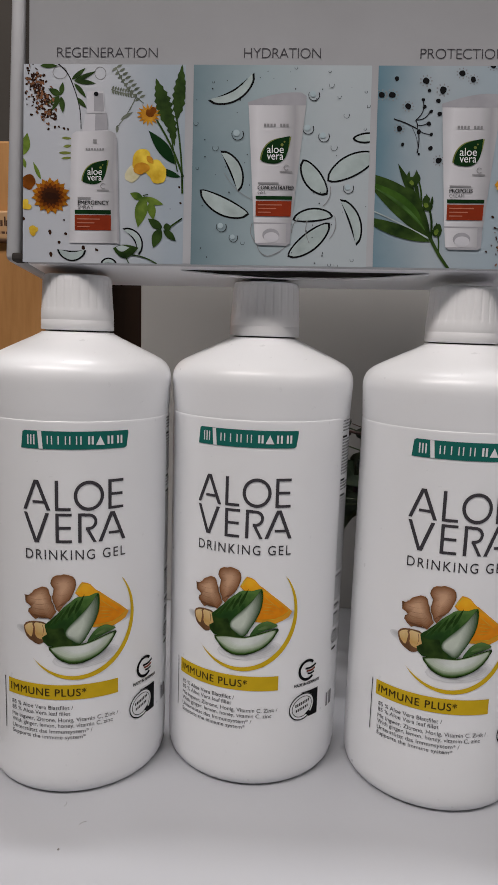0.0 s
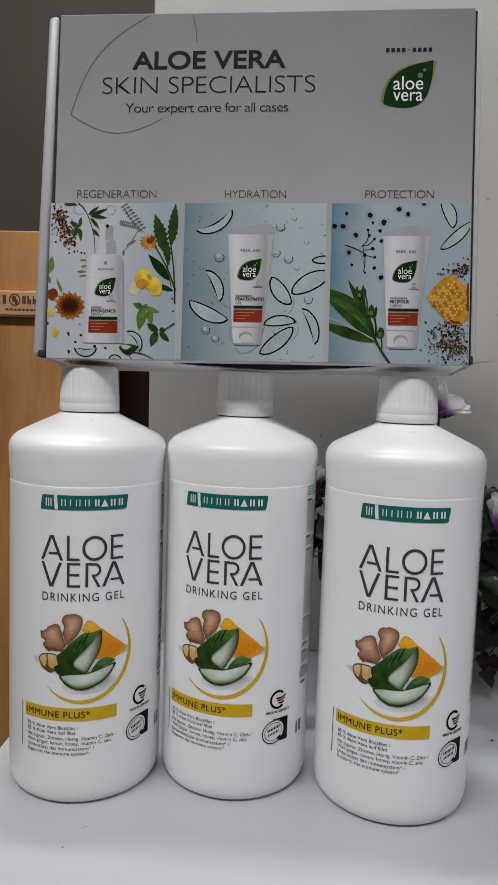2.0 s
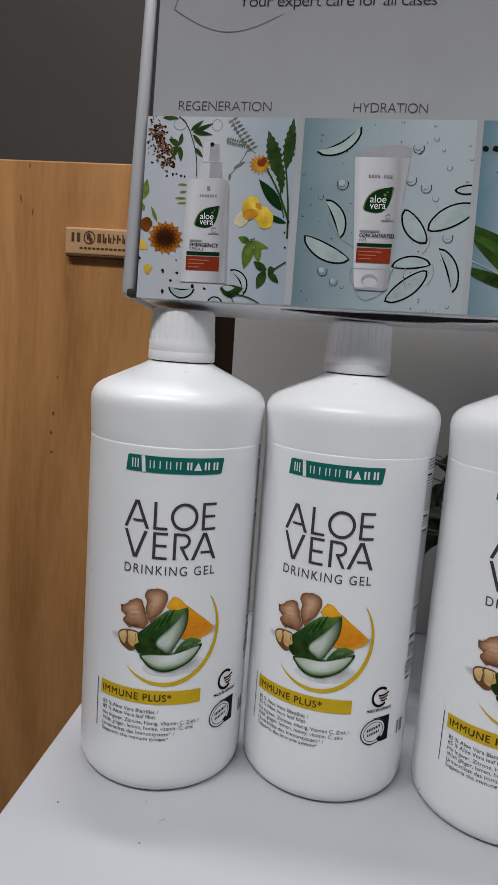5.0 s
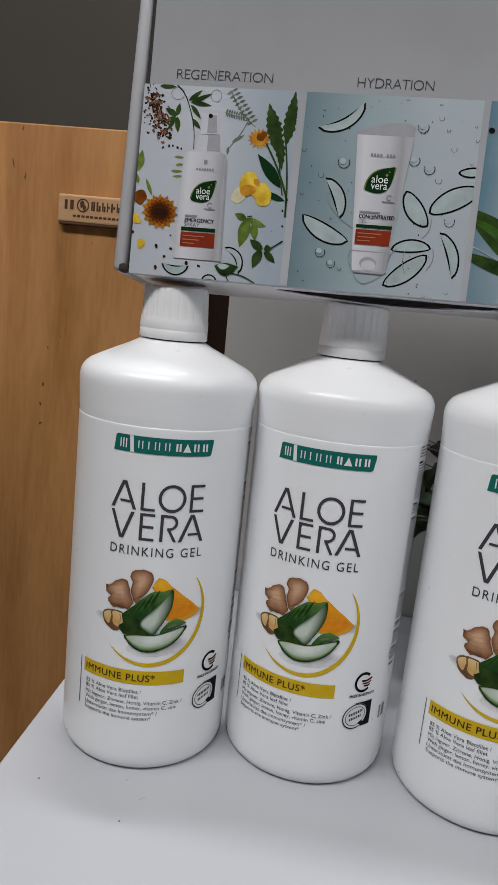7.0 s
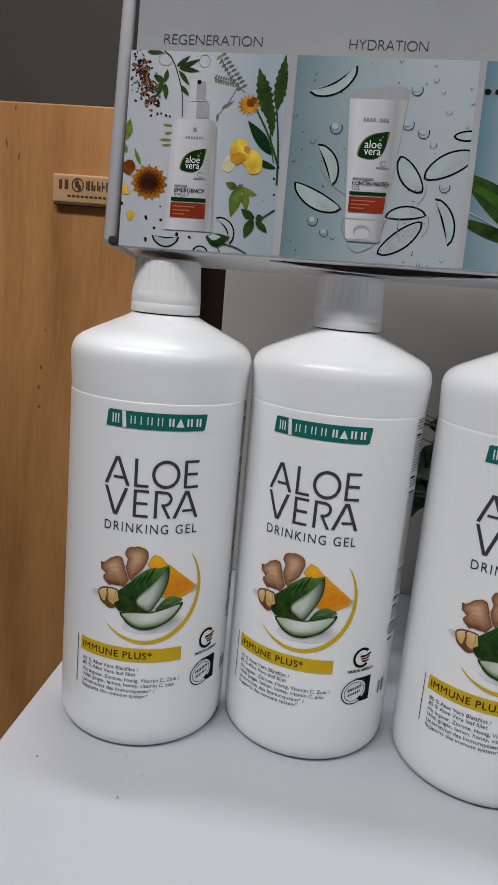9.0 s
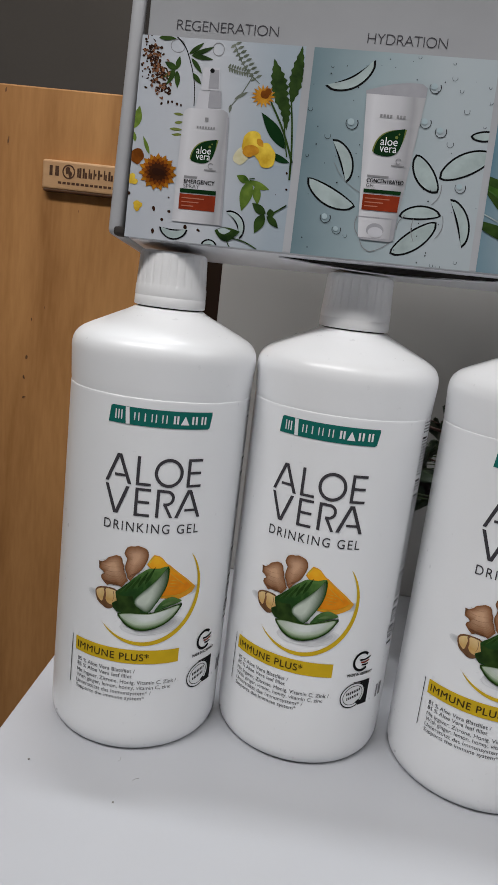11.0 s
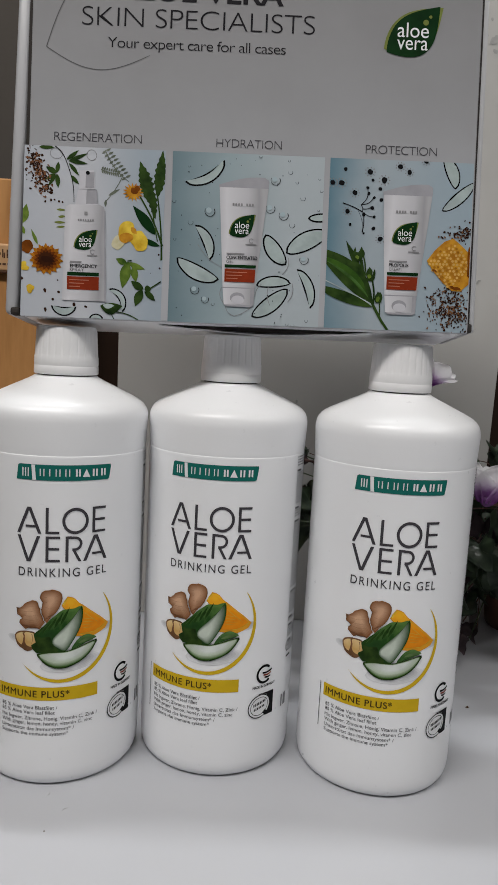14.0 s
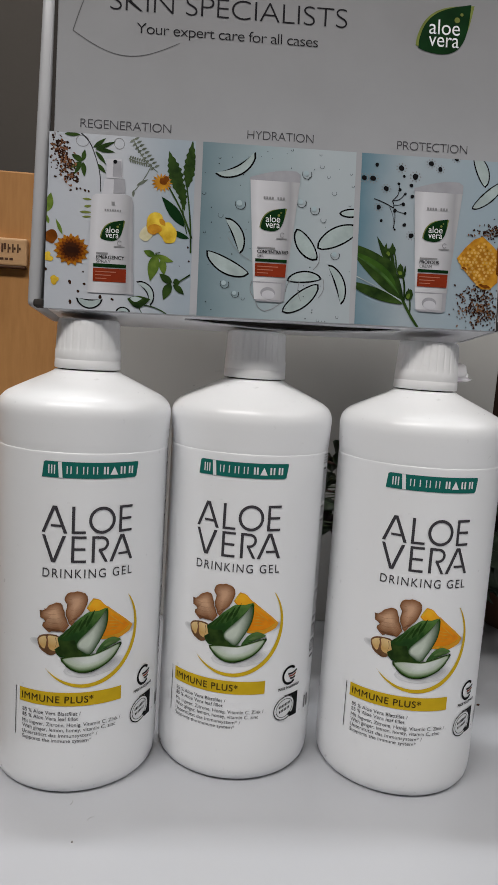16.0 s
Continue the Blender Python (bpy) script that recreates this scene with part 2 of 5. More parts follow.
tree.links.new(tree.nodes["Principled BSDF"].inputs["Base Color"].links[0].from_socket, thin.inputs[0])
tree.links.new(tree.nodes["Principled BSDF"].outputs[0], both.inputs[1])
tree.links.new(thin.outputs[0], both.inputs[2])
tree.links.new(both.outputs[0], tree.nodes["Material Output"].inputs["Surface"])
TERRACOTTA = noise_material("brown_pot_plastic", (0.16, 0.07, 0.045), 0.6, vary=0.15, scale=30, bump=0.1)
SOIL = noise_material("potting_soil", (0.03, 0.022, 0.016), 0.95, vary=0.4, scale=150, bump=0.8, bump_scale=200)
LAMP_GLOW = bpy.data.materials.new("lamp_diffuser")
LAMP_GLOW.use_nodes = True
LAMP_GLOW.node_tree.nodes["Principled BSDF"].inputs["Emission Color"].default_value = (1, 0.98, 0.95, 1)
LAMP_GLOW.node_tree.nodes["Principled BSDF"].inputs["Emission Strength"].default_value = 2.0


# ---- building helpers ----
def part(name, bm, material, parent=None, label="", smooth=False):
    me = bpy.data.meshes.new(name)
    if smooth:
        for f in bm.faces:
            f.smooth = True
    bm.to_mesh(me)
    bm.free()
    for m in material if isinstance(material, (list, tuple)) else (material,):
        me.materials.append(m)
    ob = new(name, me)
    ob.parent = parent
    if label:
        ob["label"] = label
    return ob


def holder(name, at=(0, 0, 0)):
    ob = new(name)
    ob.empty_display_size = 0.02
    ob.location = at
    return ob


def box_bm(x0, y0, z0, x1, y1, z1, bevel=0.0, segments=2):
    bm = bmesh.new()
    bmesh.ops.create_cube(bm, size=1)
    for v in bm.verts:
        v.co = Vector(((x0 + x1) / 2 + v.co.x * (x1 - x0), (y0 + y1) / 2 + v.co.y * (y1 - y0), (z0 + z1) / 2 + v.co.z * (z1 - z0)))
    if bevel:
        bmesh.ops.bevel(bm, geom=bm.edges[:], offset=bevel, segments=segments, affect="EDGES", profile=0.5)
    return bm


def lathe_bm(profile, n=96, ripple=None, close_top=True, close_bottom=True):
    """A turned body from (radius, height) pairs; ripple(angle, height) scales the radius."""
    bm = bmesh.new()
    rings = []
    for r, z in profile:
        ring = []
        for k in range(n):
            a = 2 * math.pi * k / n
            q = r * (ripple(a, z) if ripple else 1)
            ring.append(bm.verts.new((q * math.sin(a), -q * math.cos(a), z)))
        rings.append(ring)
    for lo, hi in zip(rings, rings[1:]):
        for k in range(n):
            bm.faces.new((lo[k], lo[(k + 1) % n], hi[(k + 1) % n], hi[k]))
    if close_bottom:
        bm.faces.new(list(reversed(rings[0])))
    if close_top:
        bm.faces.new(rings[-1])
    return bm


def tube_bm(points, radius, n=8, bm=None, taper=1.0):
    bm = bm or bmesh.new()
    rings = []
    for i, p in enumerate(points):
        p = Vector(p)
        d = (Vector(points[min(i + 1, len(points) - 1)]) - Vector(points[max(i - 1, 0)])).normalized()
        a = d.orthogonal().normalized()
        b = d.cross(a)
        r = radius * (1 + (taper - 1) * i / max(1, len(points) - 1))
        rings.append([bm.verts.new(p + r * (math.cos(2 * math.pi * k / n) * a + math.sin(2 * math.pi * k / n) * b)) for k in range(n)])
    for lo, hi in zip(rings, rings[1:]):
        for k in range(n):
            bm.faces.new((lo[k], lo[(k + 1) % n], hi[(k + 1) % n], hi[k]))
    bm.faces.new(list(reversed(rings[0])))
    bm.faces.new(rings[-1])
    return bm


# ---- printed art: flat outlines in millimetres, laid on a sheet ----
def ellipse(cx, cy, rx, ry, turn=0.0, n=24):
    c, s = math.cos(radians(turn)), math.sin(radians(turn))
    return [(cx + rx * math.cos(2 * math.pi * k / n) * c - ry * math.sin(2 * math.pi * k / n) * s,
             cy + rx * math.cos(2 * math.pi * k / n) * s + ry * math.sin(2 * math.pi * k / n) * c) for k in range(n)]


def blob(cx, cy, rx, ry, turn=0.0, rough=0.15, seed=0, n=26):
    rnd = random.Random(seed)
    ph = [(rnd.uniform(0, 6.28), rnd.uniform(0.3, 1.0) * rough / k) for k in range(1, 6)]
    c, s = math.cos(radians(turn)), math.sin(radians(turn))
    out = []
    for k in range(n):
        a = 2 * math.pi * k / n
        q = 1 + sum(w * math.cos((j + 2) * a + p) for j, (p, w) in enumerate(ph))
        x, y = rx * q * math.cos(a), ry * q * math.sin(a)
        out.append((cx + x * c - y * s, cy + x * s + y * c))
    return out


def leaf(x0, y0, x1, y1, left, right, n=12, teeth=0.0):
    """A pointed leaf from base to tip; left and right are the bulges of its two sides."""
    dx, dy = x1 - x0, y1 - y0
    d = math.hypot(dx, dy)
    nx, ny = -dy / d, dx / d
    def side(w, order):
        pts = []
        for k in order:
            t = k / n
            b = w * math.sin(math.pi * t ** 0.85) * (1 + (teeth if k % 2 else -teeth))
            pts.append((x0 + dx * t + nx * b, y0 + dy * t + ny * b))
        return pts
    return side(left, range(0, n + 1)) + side(-right, range(n - 1, 0, -1))


def stroke(points, width, end=None):
    """A line of given width through points, tapering to end."""
    end = width if end is None else end
    lhs, rhs = [], []
    for i, (x, y) in enumerate(points):
        ax, ay = points[max(i - 1, 0)]
        bx, by = points[min(i + 1, len(points) - 1)]
        d = math.hypot(bx - ax, by - ay) or 1
        w = (width + (end - width) * i / (len(points) - 1)) / 2
        lhs.append((x - (by - ay) / d * w, y + (bx - ax) / d * w))
        rhs.append((x + (by - ay) / d * w, y - (bx - ax) / d * w))
    return lhs + rhs[::-1]


def bow(x0, y0, x1, y1, sag, n=10):
    """Points along a bowed line."""
    dx, dy = x1 - x0, y1 - y0
    d = math.hypot(dx, dy)
    return [(x0 + dx * k / n - dy / d * sag * math.sin(math.pi * k / n), y0 + dy * k / n + dx / d * sag * math.sin(math.pi * k / n)) for k in range(n + 1)]


def rect(x0, y0, x1, y1, skew=0.0, round_by=0.0):
    return [(x0, y0), (x1 - skew, y0), (x1, y1), (x0 + skew, y1)]


def art_bm(outlines):
    """A flat mesh from outlines."""
    bm = bmesh.new()
    for i, pts in enumerate(outlines):
        vs = [bm.verts.new((x, y, 0.0031 * (i % 15))) for x, y in pts]
        f = bm.faces.new(vs)
        f.normal_update()
        if f.normal.z < 0:
            f.normal_flip()
    bmesh.ops.triangulate(bm, faces=[f for f in bm.faces if len(f.verts) > 4], ngon_method="EAR_CLIP")
    return bm


def text_bm(body, x0, y0, x1, height, weight=0.0, slant=0.0, spacing=1.0):
    """Flat lettering with its baseline from x0 to x1 and capitals of that height."""
    cu = bpy.data.curves.new("lettering", "FONT")
    cu.body, cu.size, cu.offset, cu.shear, cu.resolution_u = body, 10.0, weight, slant, 6
    cu.space_character = spacing
    ob = new("lettering_draft", cu)
    dg = bpy.context.evaluated_depsgraph_get()
    me = ob.evaluated_get(dg).to_mesh()
    bm = bmesh.new()
    bm.from_mesh(me)
    ob.evaluated_get(dg).to_mesh_clear()
    bpy.data.objects.remove(ob)
    bpy.data.curves.remove(cu)
    xs = [v.co.x for v in bm.verts]
    lo, hi = min(xs), max(xs)
    k = (x1 - x0) / (hi - lo)
    for v in bm.verts:
        v.co = Vector((x0 + (v.co.x - lo) * k, y0 + v.co.y * height / 7.15, 0))
    return bm


def slice_columns(bm, step):
    """Cut a flat mesh into narrow columns, so that it can follow a curved surface."""
    xs = [v.co.x for v in bm.verts]
    k = math.floor(min(xs) / step) + 1
    while k * step < max(xs):
        bmesh.ops.bisect_plane(bm, geom=bm.verts[:] + bm.edges[:] + bm.faces[:], plane_co=(k * step, 0, 0), plane_no=(1, 0, 0), dist=1e-5)
        k += 1
    return bm


# ---- the setting ----
def setting(name, bm, material, label, category):
    return tagged(part(name, bm, material), label, category, kind="structure")


setting("wall_back", box_bm(-2.2, 1.40, -0.76, 2.2, 1.50, 1.9), WALL_GREY, "dark grey-brown painted back wall", "wall")
# unseen side and front walls and ceiling, added so that light bounces back
setting("wall_left", box_bm(-2.3, -2.0, -0.76, -2.2, 1.50, 1.9), ROOM_WALL, "unseen pale side wall, added to bounce light", "wall")
setting("wall_right", box_bm(2.2, -2.0, -0.76, 2.3, 1.50, 1.9), ROOM_WALL, "unseen pale side wall, added to bounce light", "wall")
setting("wall_front", box_bm(-2.3, -2.1, -0.76, 2.3, -2.0, 1.9), ROOM_WALL, "unseen pale wall behind the viewer, added to bounce light", "wall")
setting("floor", box_bm(-2.3, -2.1, -0.80, 2.3, 1.5, -0.76), FLOOR_GREY, "grey vinyl floor", "floor")
setting("ceiling", box_bm(-2.3, -2.1, 1.9, 2.3, 1.5, 1.95), ROOM_WALL, "unseen pale ceiling, added to bounce light", "ceiling")


def white_table():
    table = holder("table", (0.3, 0.2, -0.76))
    inv = Matrix.Translation((-0.3, -0.2, 0.76))
    bm = box_bm(-0.142, -0.35, -0.028, 0.95, 0.70, 0.0, 0.0015)
    # the side edge runs very slightly askew
    for v in bm.verts:
        if v.co.x < 0:
            v.co.x -= 0.002 + (v.co.y - 0.28) * 0.012
    bm.transform(inv)
    part("tabletop", bm, TABLE_WHITE, table)
    for x in (-0.06, 0.87):
        for y in (-0.28, 0.62):
            leg = box_bm(x - 0.025, y - 0.025, -0.76, x + 0.025, y + 0.025, -0.028, 0.003)
            leg.transform(inv)
            part("leg", leg, TABLE_WHITE, table)
    return tagged(table, "white laminate table top with a sharp edge", "table")


white_table()


def display_panel():
    bm = box_bm(-0.0945, 0.515, 0.0, 0.2085, 0.60, 1.15, 0.0012)
    for v in bm.verts:
        if v.co.x < 0:
            v.co.x -= v.co.z * 0.006
        else:
            v.co.x += v.co.z * 0.012
    panel = part("display_panel", bm, PANEL_WHITE)
    tagged(panel, "tall white painted panel with small scuffs standing on the table", "panel")
    rnd = random.Random(4)
    spots = [(0.183, 0.467, 0.0032), (0.184, 0.459, 0.0016)] + [(rnd.uniform(-0.085, 0.20), rnd.uniform(0.15, 0.55), rnd.uniform(0.0004, 0.0012)) for _ in range(14)]
    for i, (x, z, r) in enumerate(spots):
        bm = art_bm([blob(x, z, r, r * 1.2, 0, 0.3, i, 12)])
        bm.transform(Matrix.Translation((0, 0.5146, 0)) @ Matrix.Rotation(radians(90), 4, "X"))
        part("scuff", bm, PANEL_SCUFF, panel)
    for x0, z0, x1, z1, w in ((0.168, 0.248, 0.190, 0.251, 0.0005), (0.187, 0.287, 0.190, 0.289, 0.0014), (-0.02, 0.205, 0.02, 0.204, 0.0004)):
        bm = art_bm([stroke(bow(x0, z0, x1, z1, 0.0012), w, w * 0.3)])
        bm.transform(Matrix.Translation((0, 0.5146, 0)) @ Matrix.Rotation(radians(90), 4, "X"))
        part("scratch", bm, PANEL_SCUFF, panel)


def crumbs():
    rnd = random.Random(8)
    for x, y, r, material, text in ((0.1645, 0.381, 0.0011, BURNT, "dark crumb lying on the white table"), (-0.121, 0.265, 0.0006, PANEL_GRIT, "tiny grey speck on the white table"),
                                    (-0.076, 0.249, 0.0006, PANEL_GRIT, "tiny grey speck on the white table"), (-0.1385, 0.234, 0.0016, PANEL_GRIT, "small grey scrap at the table's edge")):
        bm = bmesh.new()
        bmesh.ops.create_icosphere(bm, subdivisions=1, radius=r)
        for v in bm.verts:
            v.co = Vector((v.co.x * rnd.uniform(0.7, 1.5), v.co.y * rnd.uniform(0.7, 1.3), (v.co.z + r) * 0.5))
        ob = part("crumb", bm, material)
        ob.location = (x, y, 0)
        tagged(ob, text, "crumb", "crumbs on the table")


def fibre(points):
    bm = tube_bm([(x, y, 0.0002) for x, y in points], 0.00009, 6)
    tagged(part("fibre", bm, PANEL_SCUFF), "fine grey fibre lying on the white table", "fibre", "fibres on the table")


PANEL_SCUFF = noise_material("grey_scuff", (0.36, 0.36, 0.35), 0.7, vary=0.1, scale=300)
PANEL_GRIT = noise_material("grey_grit", (0.28, 0.26, 0.25), 0.8, vary=0.2, scale=300)
crumbs()
fibre(bow(-0.0715, 0.2635, -0.0690, 0.2660, 0.0006))
fibre(bow(-0.0815, 0.2745, -0.0812, 0.2775, -0.0005))
display_panel()


def plywood_board():
    board = part("plywood_board", box_bm(-1.5, 0.68, -0.76, -0.168, 0.698, 0.3815, 0.0015), BIRCH)
    tagged(board, "upright birch plywood board with small dark knots", "board")
    rnd = random.Random(11)
    spots = [(-0.347, 0.376, 1.6, 3.0), (-0.356, 0.343, 1.4, 6.5), (-0.315, 0.124, 2.0, 3.6), (-0.317, 0.103, 2.2, 2.6), (-0.386, 0.158, 4.0, 7.5), (-0.316, 0.082, 4.0, 1.4), (-0.343, 0.331, 1.5, 5.0)]
    spots += [(rnd.uniform(-0.42, -0.18), rnd.uniform(-0.1, 0.37), rnd.uniform(0.5, 1.4), rnd.uniform(0.8, 3.2)) for _ in range(7)]
    for i, (x, z, w, h) in enumerate(spots):
        bm = art_bm([blob(x, z, 0.5 * w / 1000, 0.8 * h / 1000, rnd.uniform(-12, 12), 0.3, i, 14)])
        bm.transform(Matrix.Translation((0, 0.6797, 0)) @ Matrix.Rotation(radians(90), 4, "X"))
        part("knot", bm, KNOT, board)


KNOT = noise_material("wood_knot", (0.20, 0.085, 0.030), 0.7, vary=0.3, scale=500)
plywood_board()
# the board goes on behind the panel; this block carries its shade as colour
tagged(part("shaded_board", box_bm(-0.21, 0.73, -0.76, 1.2, 1.15, 0.379, 0.003), SHADED_WOOD), "dark wooden block, its colour holding the shade behind the panel", "cabinet")


def wooden_sign():
    sign = holder("wooden_sign", (-0.2562, 0.68, 0.290))
    sign.scale = (0.885, 0.885, 0.90)
    bm = box_bm(-0.0545, -0.009, 0, 0.0545, -0.0005, 0.030, 0.0025, 3)
    part("plate", bm, SIGN_WOOD, sign)
    # dark strip below the plate paints the shadow under it
    part("under_plate_shade", box_bm(-0.0525, -0.0088, -0.0022, 0.0525, -0.001, 0.0004, 0.0008), SIGN_SHADE, sign, "dark strip for the shade under the plate")
    up = Matrix.Translation((0, -0.0093, 0)) @ Matrix.Rotation(radians(90), 4, "X") @ Matrix.Scale(0.001, 4)
    # the engraved mark as plain bars and a ring
    marks = [rect(-46, 14, -42.6, 24), rect(-39.6, 14, -35.4, 24)]
    rnd = random.Random(5)
    x = -15.0
    while x < 48:
        w = rnd.uniform(3.2, 5.4)
        marks += [rect(x, 14 + rnd.uniform(0, 0.6), x + w * 0.42, 24 - rnd.uniform(0, 0.6)), rect(x + w * 0.5, rnd.choice((14, 17.5)), x + w, rnd.choice((20, 24)))]
        x += w + 1.6
    cuts = art_bm(marks)
    cuts.transform(up)
    part("engraved_bar", cuts, BURNT, sign, "burnt brown engraved plain marks")["kind"] = "stuff"
    heart = art_bm([stroke(ellipse(-24.5, 19, 6.4, 6.6, 0, 26) + [(-18.1, 19)], 1.5), blob(-24.5, 19, 3.2, 4.6, 0, 0.5, 3)])
    heart.transform(up)
    part("engraved_ring", heart, BURNT, sign)
    line = art_bm([rect(-36 + 5.1 * k, 6.2, -32.2 + 5.1 * k, 8.6) for k in range(15)])
    line.transform(up)
    part("engraved_line", line, BURNT, sign, "row of small burnt letter bars")["kind"] = "stuff"
    tagged(sign, "small engraved plywood sign fixed to the board", "sign")


wooden_sign()


# ---- the bottles ----
R_LABEL = 0.0428


COUNT = [0]


def wrap(bm, layer, lift=0.0):
    """Lay flat art (mm along the label, mm up) round the bottle."""
    COUNT[0] += 1
    layer += (COUNT[0] * 0.137) % 0.5
    slice_columns(bm, 1.6)
    for v in bm.verts:
        r = R_LABEL + 0.00012 + 0.00008 * layer + v.co.z / 1000
        a = v.co.x / 1000 / R_LABEL
        v.co = Vector((r * math.sin(a), -r * math.cos(a), v.co.y / 1000 + lift))
    return bm


def soft(points, n=4):
    """A closed outline rounded through its corner points."""
    out, count = [], len(points)
    for i in range(count):
        p0, p1, p2, p3 = (points[(i + k) % count] for k in (-1, 0, 1, 2))
        for k in range(n):
            t = k / n
            out.append(tuple(0.5 * (2 * b + (c - a) * t + (2 * a - 5 * b + 4 * c - d) * t * t + (3 * b - a - 3 * c + d) * t ** 3) for a, b, c, d in zip(p0, p1, p2, p3)))
    return out


def gel_bottle():
    bottle = holder("gel_bottle")
    # shoulder, waist and rounded foot, turned from one profile
    prof = [(0.002, 0.0022), (0.030, 0.0020), (0.0357, 0.0), (0.0386, 0.0002), (0.0406, 0.0012), (0.0418, 0.0029), (0.0424, 0.0052), (0.0427, 0.0080), (0.04275, 0.0098),
            (0.04275, 0.0105), (0.04275, 0.06), (0.0427, 0.11), (0.0425, 0.168), (0.0426, 0.1726), (0.0428, 0.1740), (0.0429, 0.176), (0.0431, 0.180), (0.0433, 0.184), (0.0435, 0.1875), (0.0434, 0.1895),
            (0.0430, 0.1915), (0.0422, 0.1934), (0.0408, 0.1952), (0.0388, 0.1968), (0.035, 0.1988), (0.030, 0.2012), (0.025, 0.2036), (0.0205, 0.2057), (0.0172, 0.2074), (0.0162, 0.2082), (0.0145, 0.2083), (0.0140, 0.212)]
    part("body", lathe_bm(prof, 128), LABEL_WHITE, bottle, smooth=True)
    # near-black ring that paints the shade in the gap below the cap
    seal = lathe_bm([(0.0141, 0.2084), (0.0148, 0.2085), (0.0148, 0.2088), (0.0141, 0.2089)], 64)
    part("neck_gap_shade", seal, GAP_SHADE, bottle, "dark ring for the shade in the gap under the cap", smooth=True)

    def ribs(a, z):
        # narrow grooves between broad flat ribs on the upper part of the cap
        d = (a * 26 / (2 * math.pi)) % 1.0
        groove = math.exp(-((d - 0.5) / 0.13) ** 2)
        reach = max(0.0, min(1.0, (z - 0.2180) / 0.0012)) * max(0.0, min(1.0, (0.2334 - z) / 0.0012))
        return 1 + reach * (0.004 - 0.017 * groove)
    capprof = [(0.0140, 0.2092), (0.0160, 0.2090), (0.0163, 0.2091), (0.01655, 0.2095), (0.01650, 0.2132), (0.01635, 0.2135), (0.01635, 0.2137), (0.01648, 0.2140), (0.0164, 0.2178),
               (0.0162, 0.2186), (0.0161, 0.2194), (0.0159, 0.2230), (0.01565, 0.2270), (0.0155, 0.2310), (0.0153, 0.2324), (0.0150, 0.2330), (0.0145, 0.2336), (0.0136, 0.2338)]
    cap = part("cap", lathe_bm(capprof, 416, ribs), CAP_WHITE, bottle, "ribbed white screw cap", smooth=True)
    cap.data.polygons.foreach_set("use_smooth", [True] * len(cap.data.polygons))
    n = 128
    sheet = lathe_bm([(R_LABEL - 0.00003, 0.0098), (R_LABEL, 0.0112), (R_LABEL, 0.0125), (R_LABEL, 0.060), (R_LABEL, 0.1712), (R_LABEL, 0.1722), (R_LABEL - 0.0001, 0.1726), (R_LABEL - 0.0003, 0.1727)], n, close_top=False, close_bottom=False)
    label = part("label", sheet, LABEL_WHITE, bottle, "white wrap-round label with green, grey and yellow print", smooth=True)

    def printed(name, bm, material, layer=1, text=""):
        if name.split("_")[0] in ("picture", "swoosh"):
            for v in bm.verts:
                v.co.x, v.co.y = 1.01 * v.co.x - 1.4, 58.6 + (v.co.y - 52.5) * 1.0403
        elif name.startswith("seal"):
            for v in bm.verts:
                v.co.x, v.co.y = v.co.x - 1.7, 48.3 + (v.co.y - 44.4) * 1.03
        elif name.startswith("logo"):
            for v in bm.verts:
                v.co.x, v.co.y = 0.975 * v.co.x, 160.9 + (v.co.y - 151.6) * 0.962
        ob = part(name, wrap(bm, layer), material, label, text)
        if name in ("side_print", "seal_bar"):
            ob["kind"] = "stuff"

    # brand block, drawn as a plain shape with plain bars
    a = [(-23.6, 151.6), (22.0, 151.6), (23.0, 152.2), (23.9, 158.2), (23.8, 159.5), (-21.8, 159.5), (-22.8, 158.9)]
    printed("logo_block", art_bm([a]), INK_TEAL, 1, "dark teal brand block with pale bars")
    bars = [rect(-15.2, 151.7, -14.0, 159.4, -0.6)]
    bars += [rect(-20.4, 153.4, -19.8, 157.8), rect(-19.0, 153.4, -18.4, 157.8), rect(-17.6, 153.4, -17.0, 157.8)]
    for x0, x1 in ((-11.6, -11.1), (-9.8, -9.3), (-7.0, -6.5), (-4.0, -3.5), (-2.2, -1.7), (0.6, 1.1), (2.4, 2.9), (5.6, 6.5), (7.1, 8.0), (13.9, 14.8), (15.6, 16.5), (18.3, 19.2), (19.9, 20.8)):
        bars.append(rect(x0, 153.8, x1, 157.5))
    bars.append([(8.9, 153.5), (12.7, 153.5), (10.8, 157.6)])
    printed("logo_bar", art_bm(bars), INK_WHITE, 3, "pale strokes on the brand block")
    # the two large words, in a stencil face whose crossbars stop short of the left strokes
    def slope(xa, ya, xb, yb, w):
        return [(xa - w / 2, ya), (xa + w / 2, ya), (xb + w / 2, yb), (xb - w / 2, yb)]

    def bar(x0, y0, x1, y1):
        return [(x0, y0), (x1, y0), (x1, y1), (x0, y1)]

    def letter_a(x0, x1, y, h, w):
        m = (x0 + x1) / 2
        return [slope(x0 + w / 2, y, m - 0.2, y + h, 1.14 * w), slope(x1 - w / 2, y, m + 0.2, y + h, 1.14 * w), bar(x0 + 0.36 * (x1 - x0), y + 0.23 * h, x1 - 0.20 * (x1 - x0), y + 0.23 * h + 0.8 * w)]

    def letter_e(x0, x1, y, h, w):
        return [bar(x0, y, x0 + w, y + h), bar(x0 + w, y, x1, y + 0.85 * w), bar(x0 + w, y + 0.46 * h, x1 - 0.4, y + 0.46 * h + 0.85 * w), bar(x0 + w, y + h - 0.85 * w, x1, y + h)]

    W = 1.42
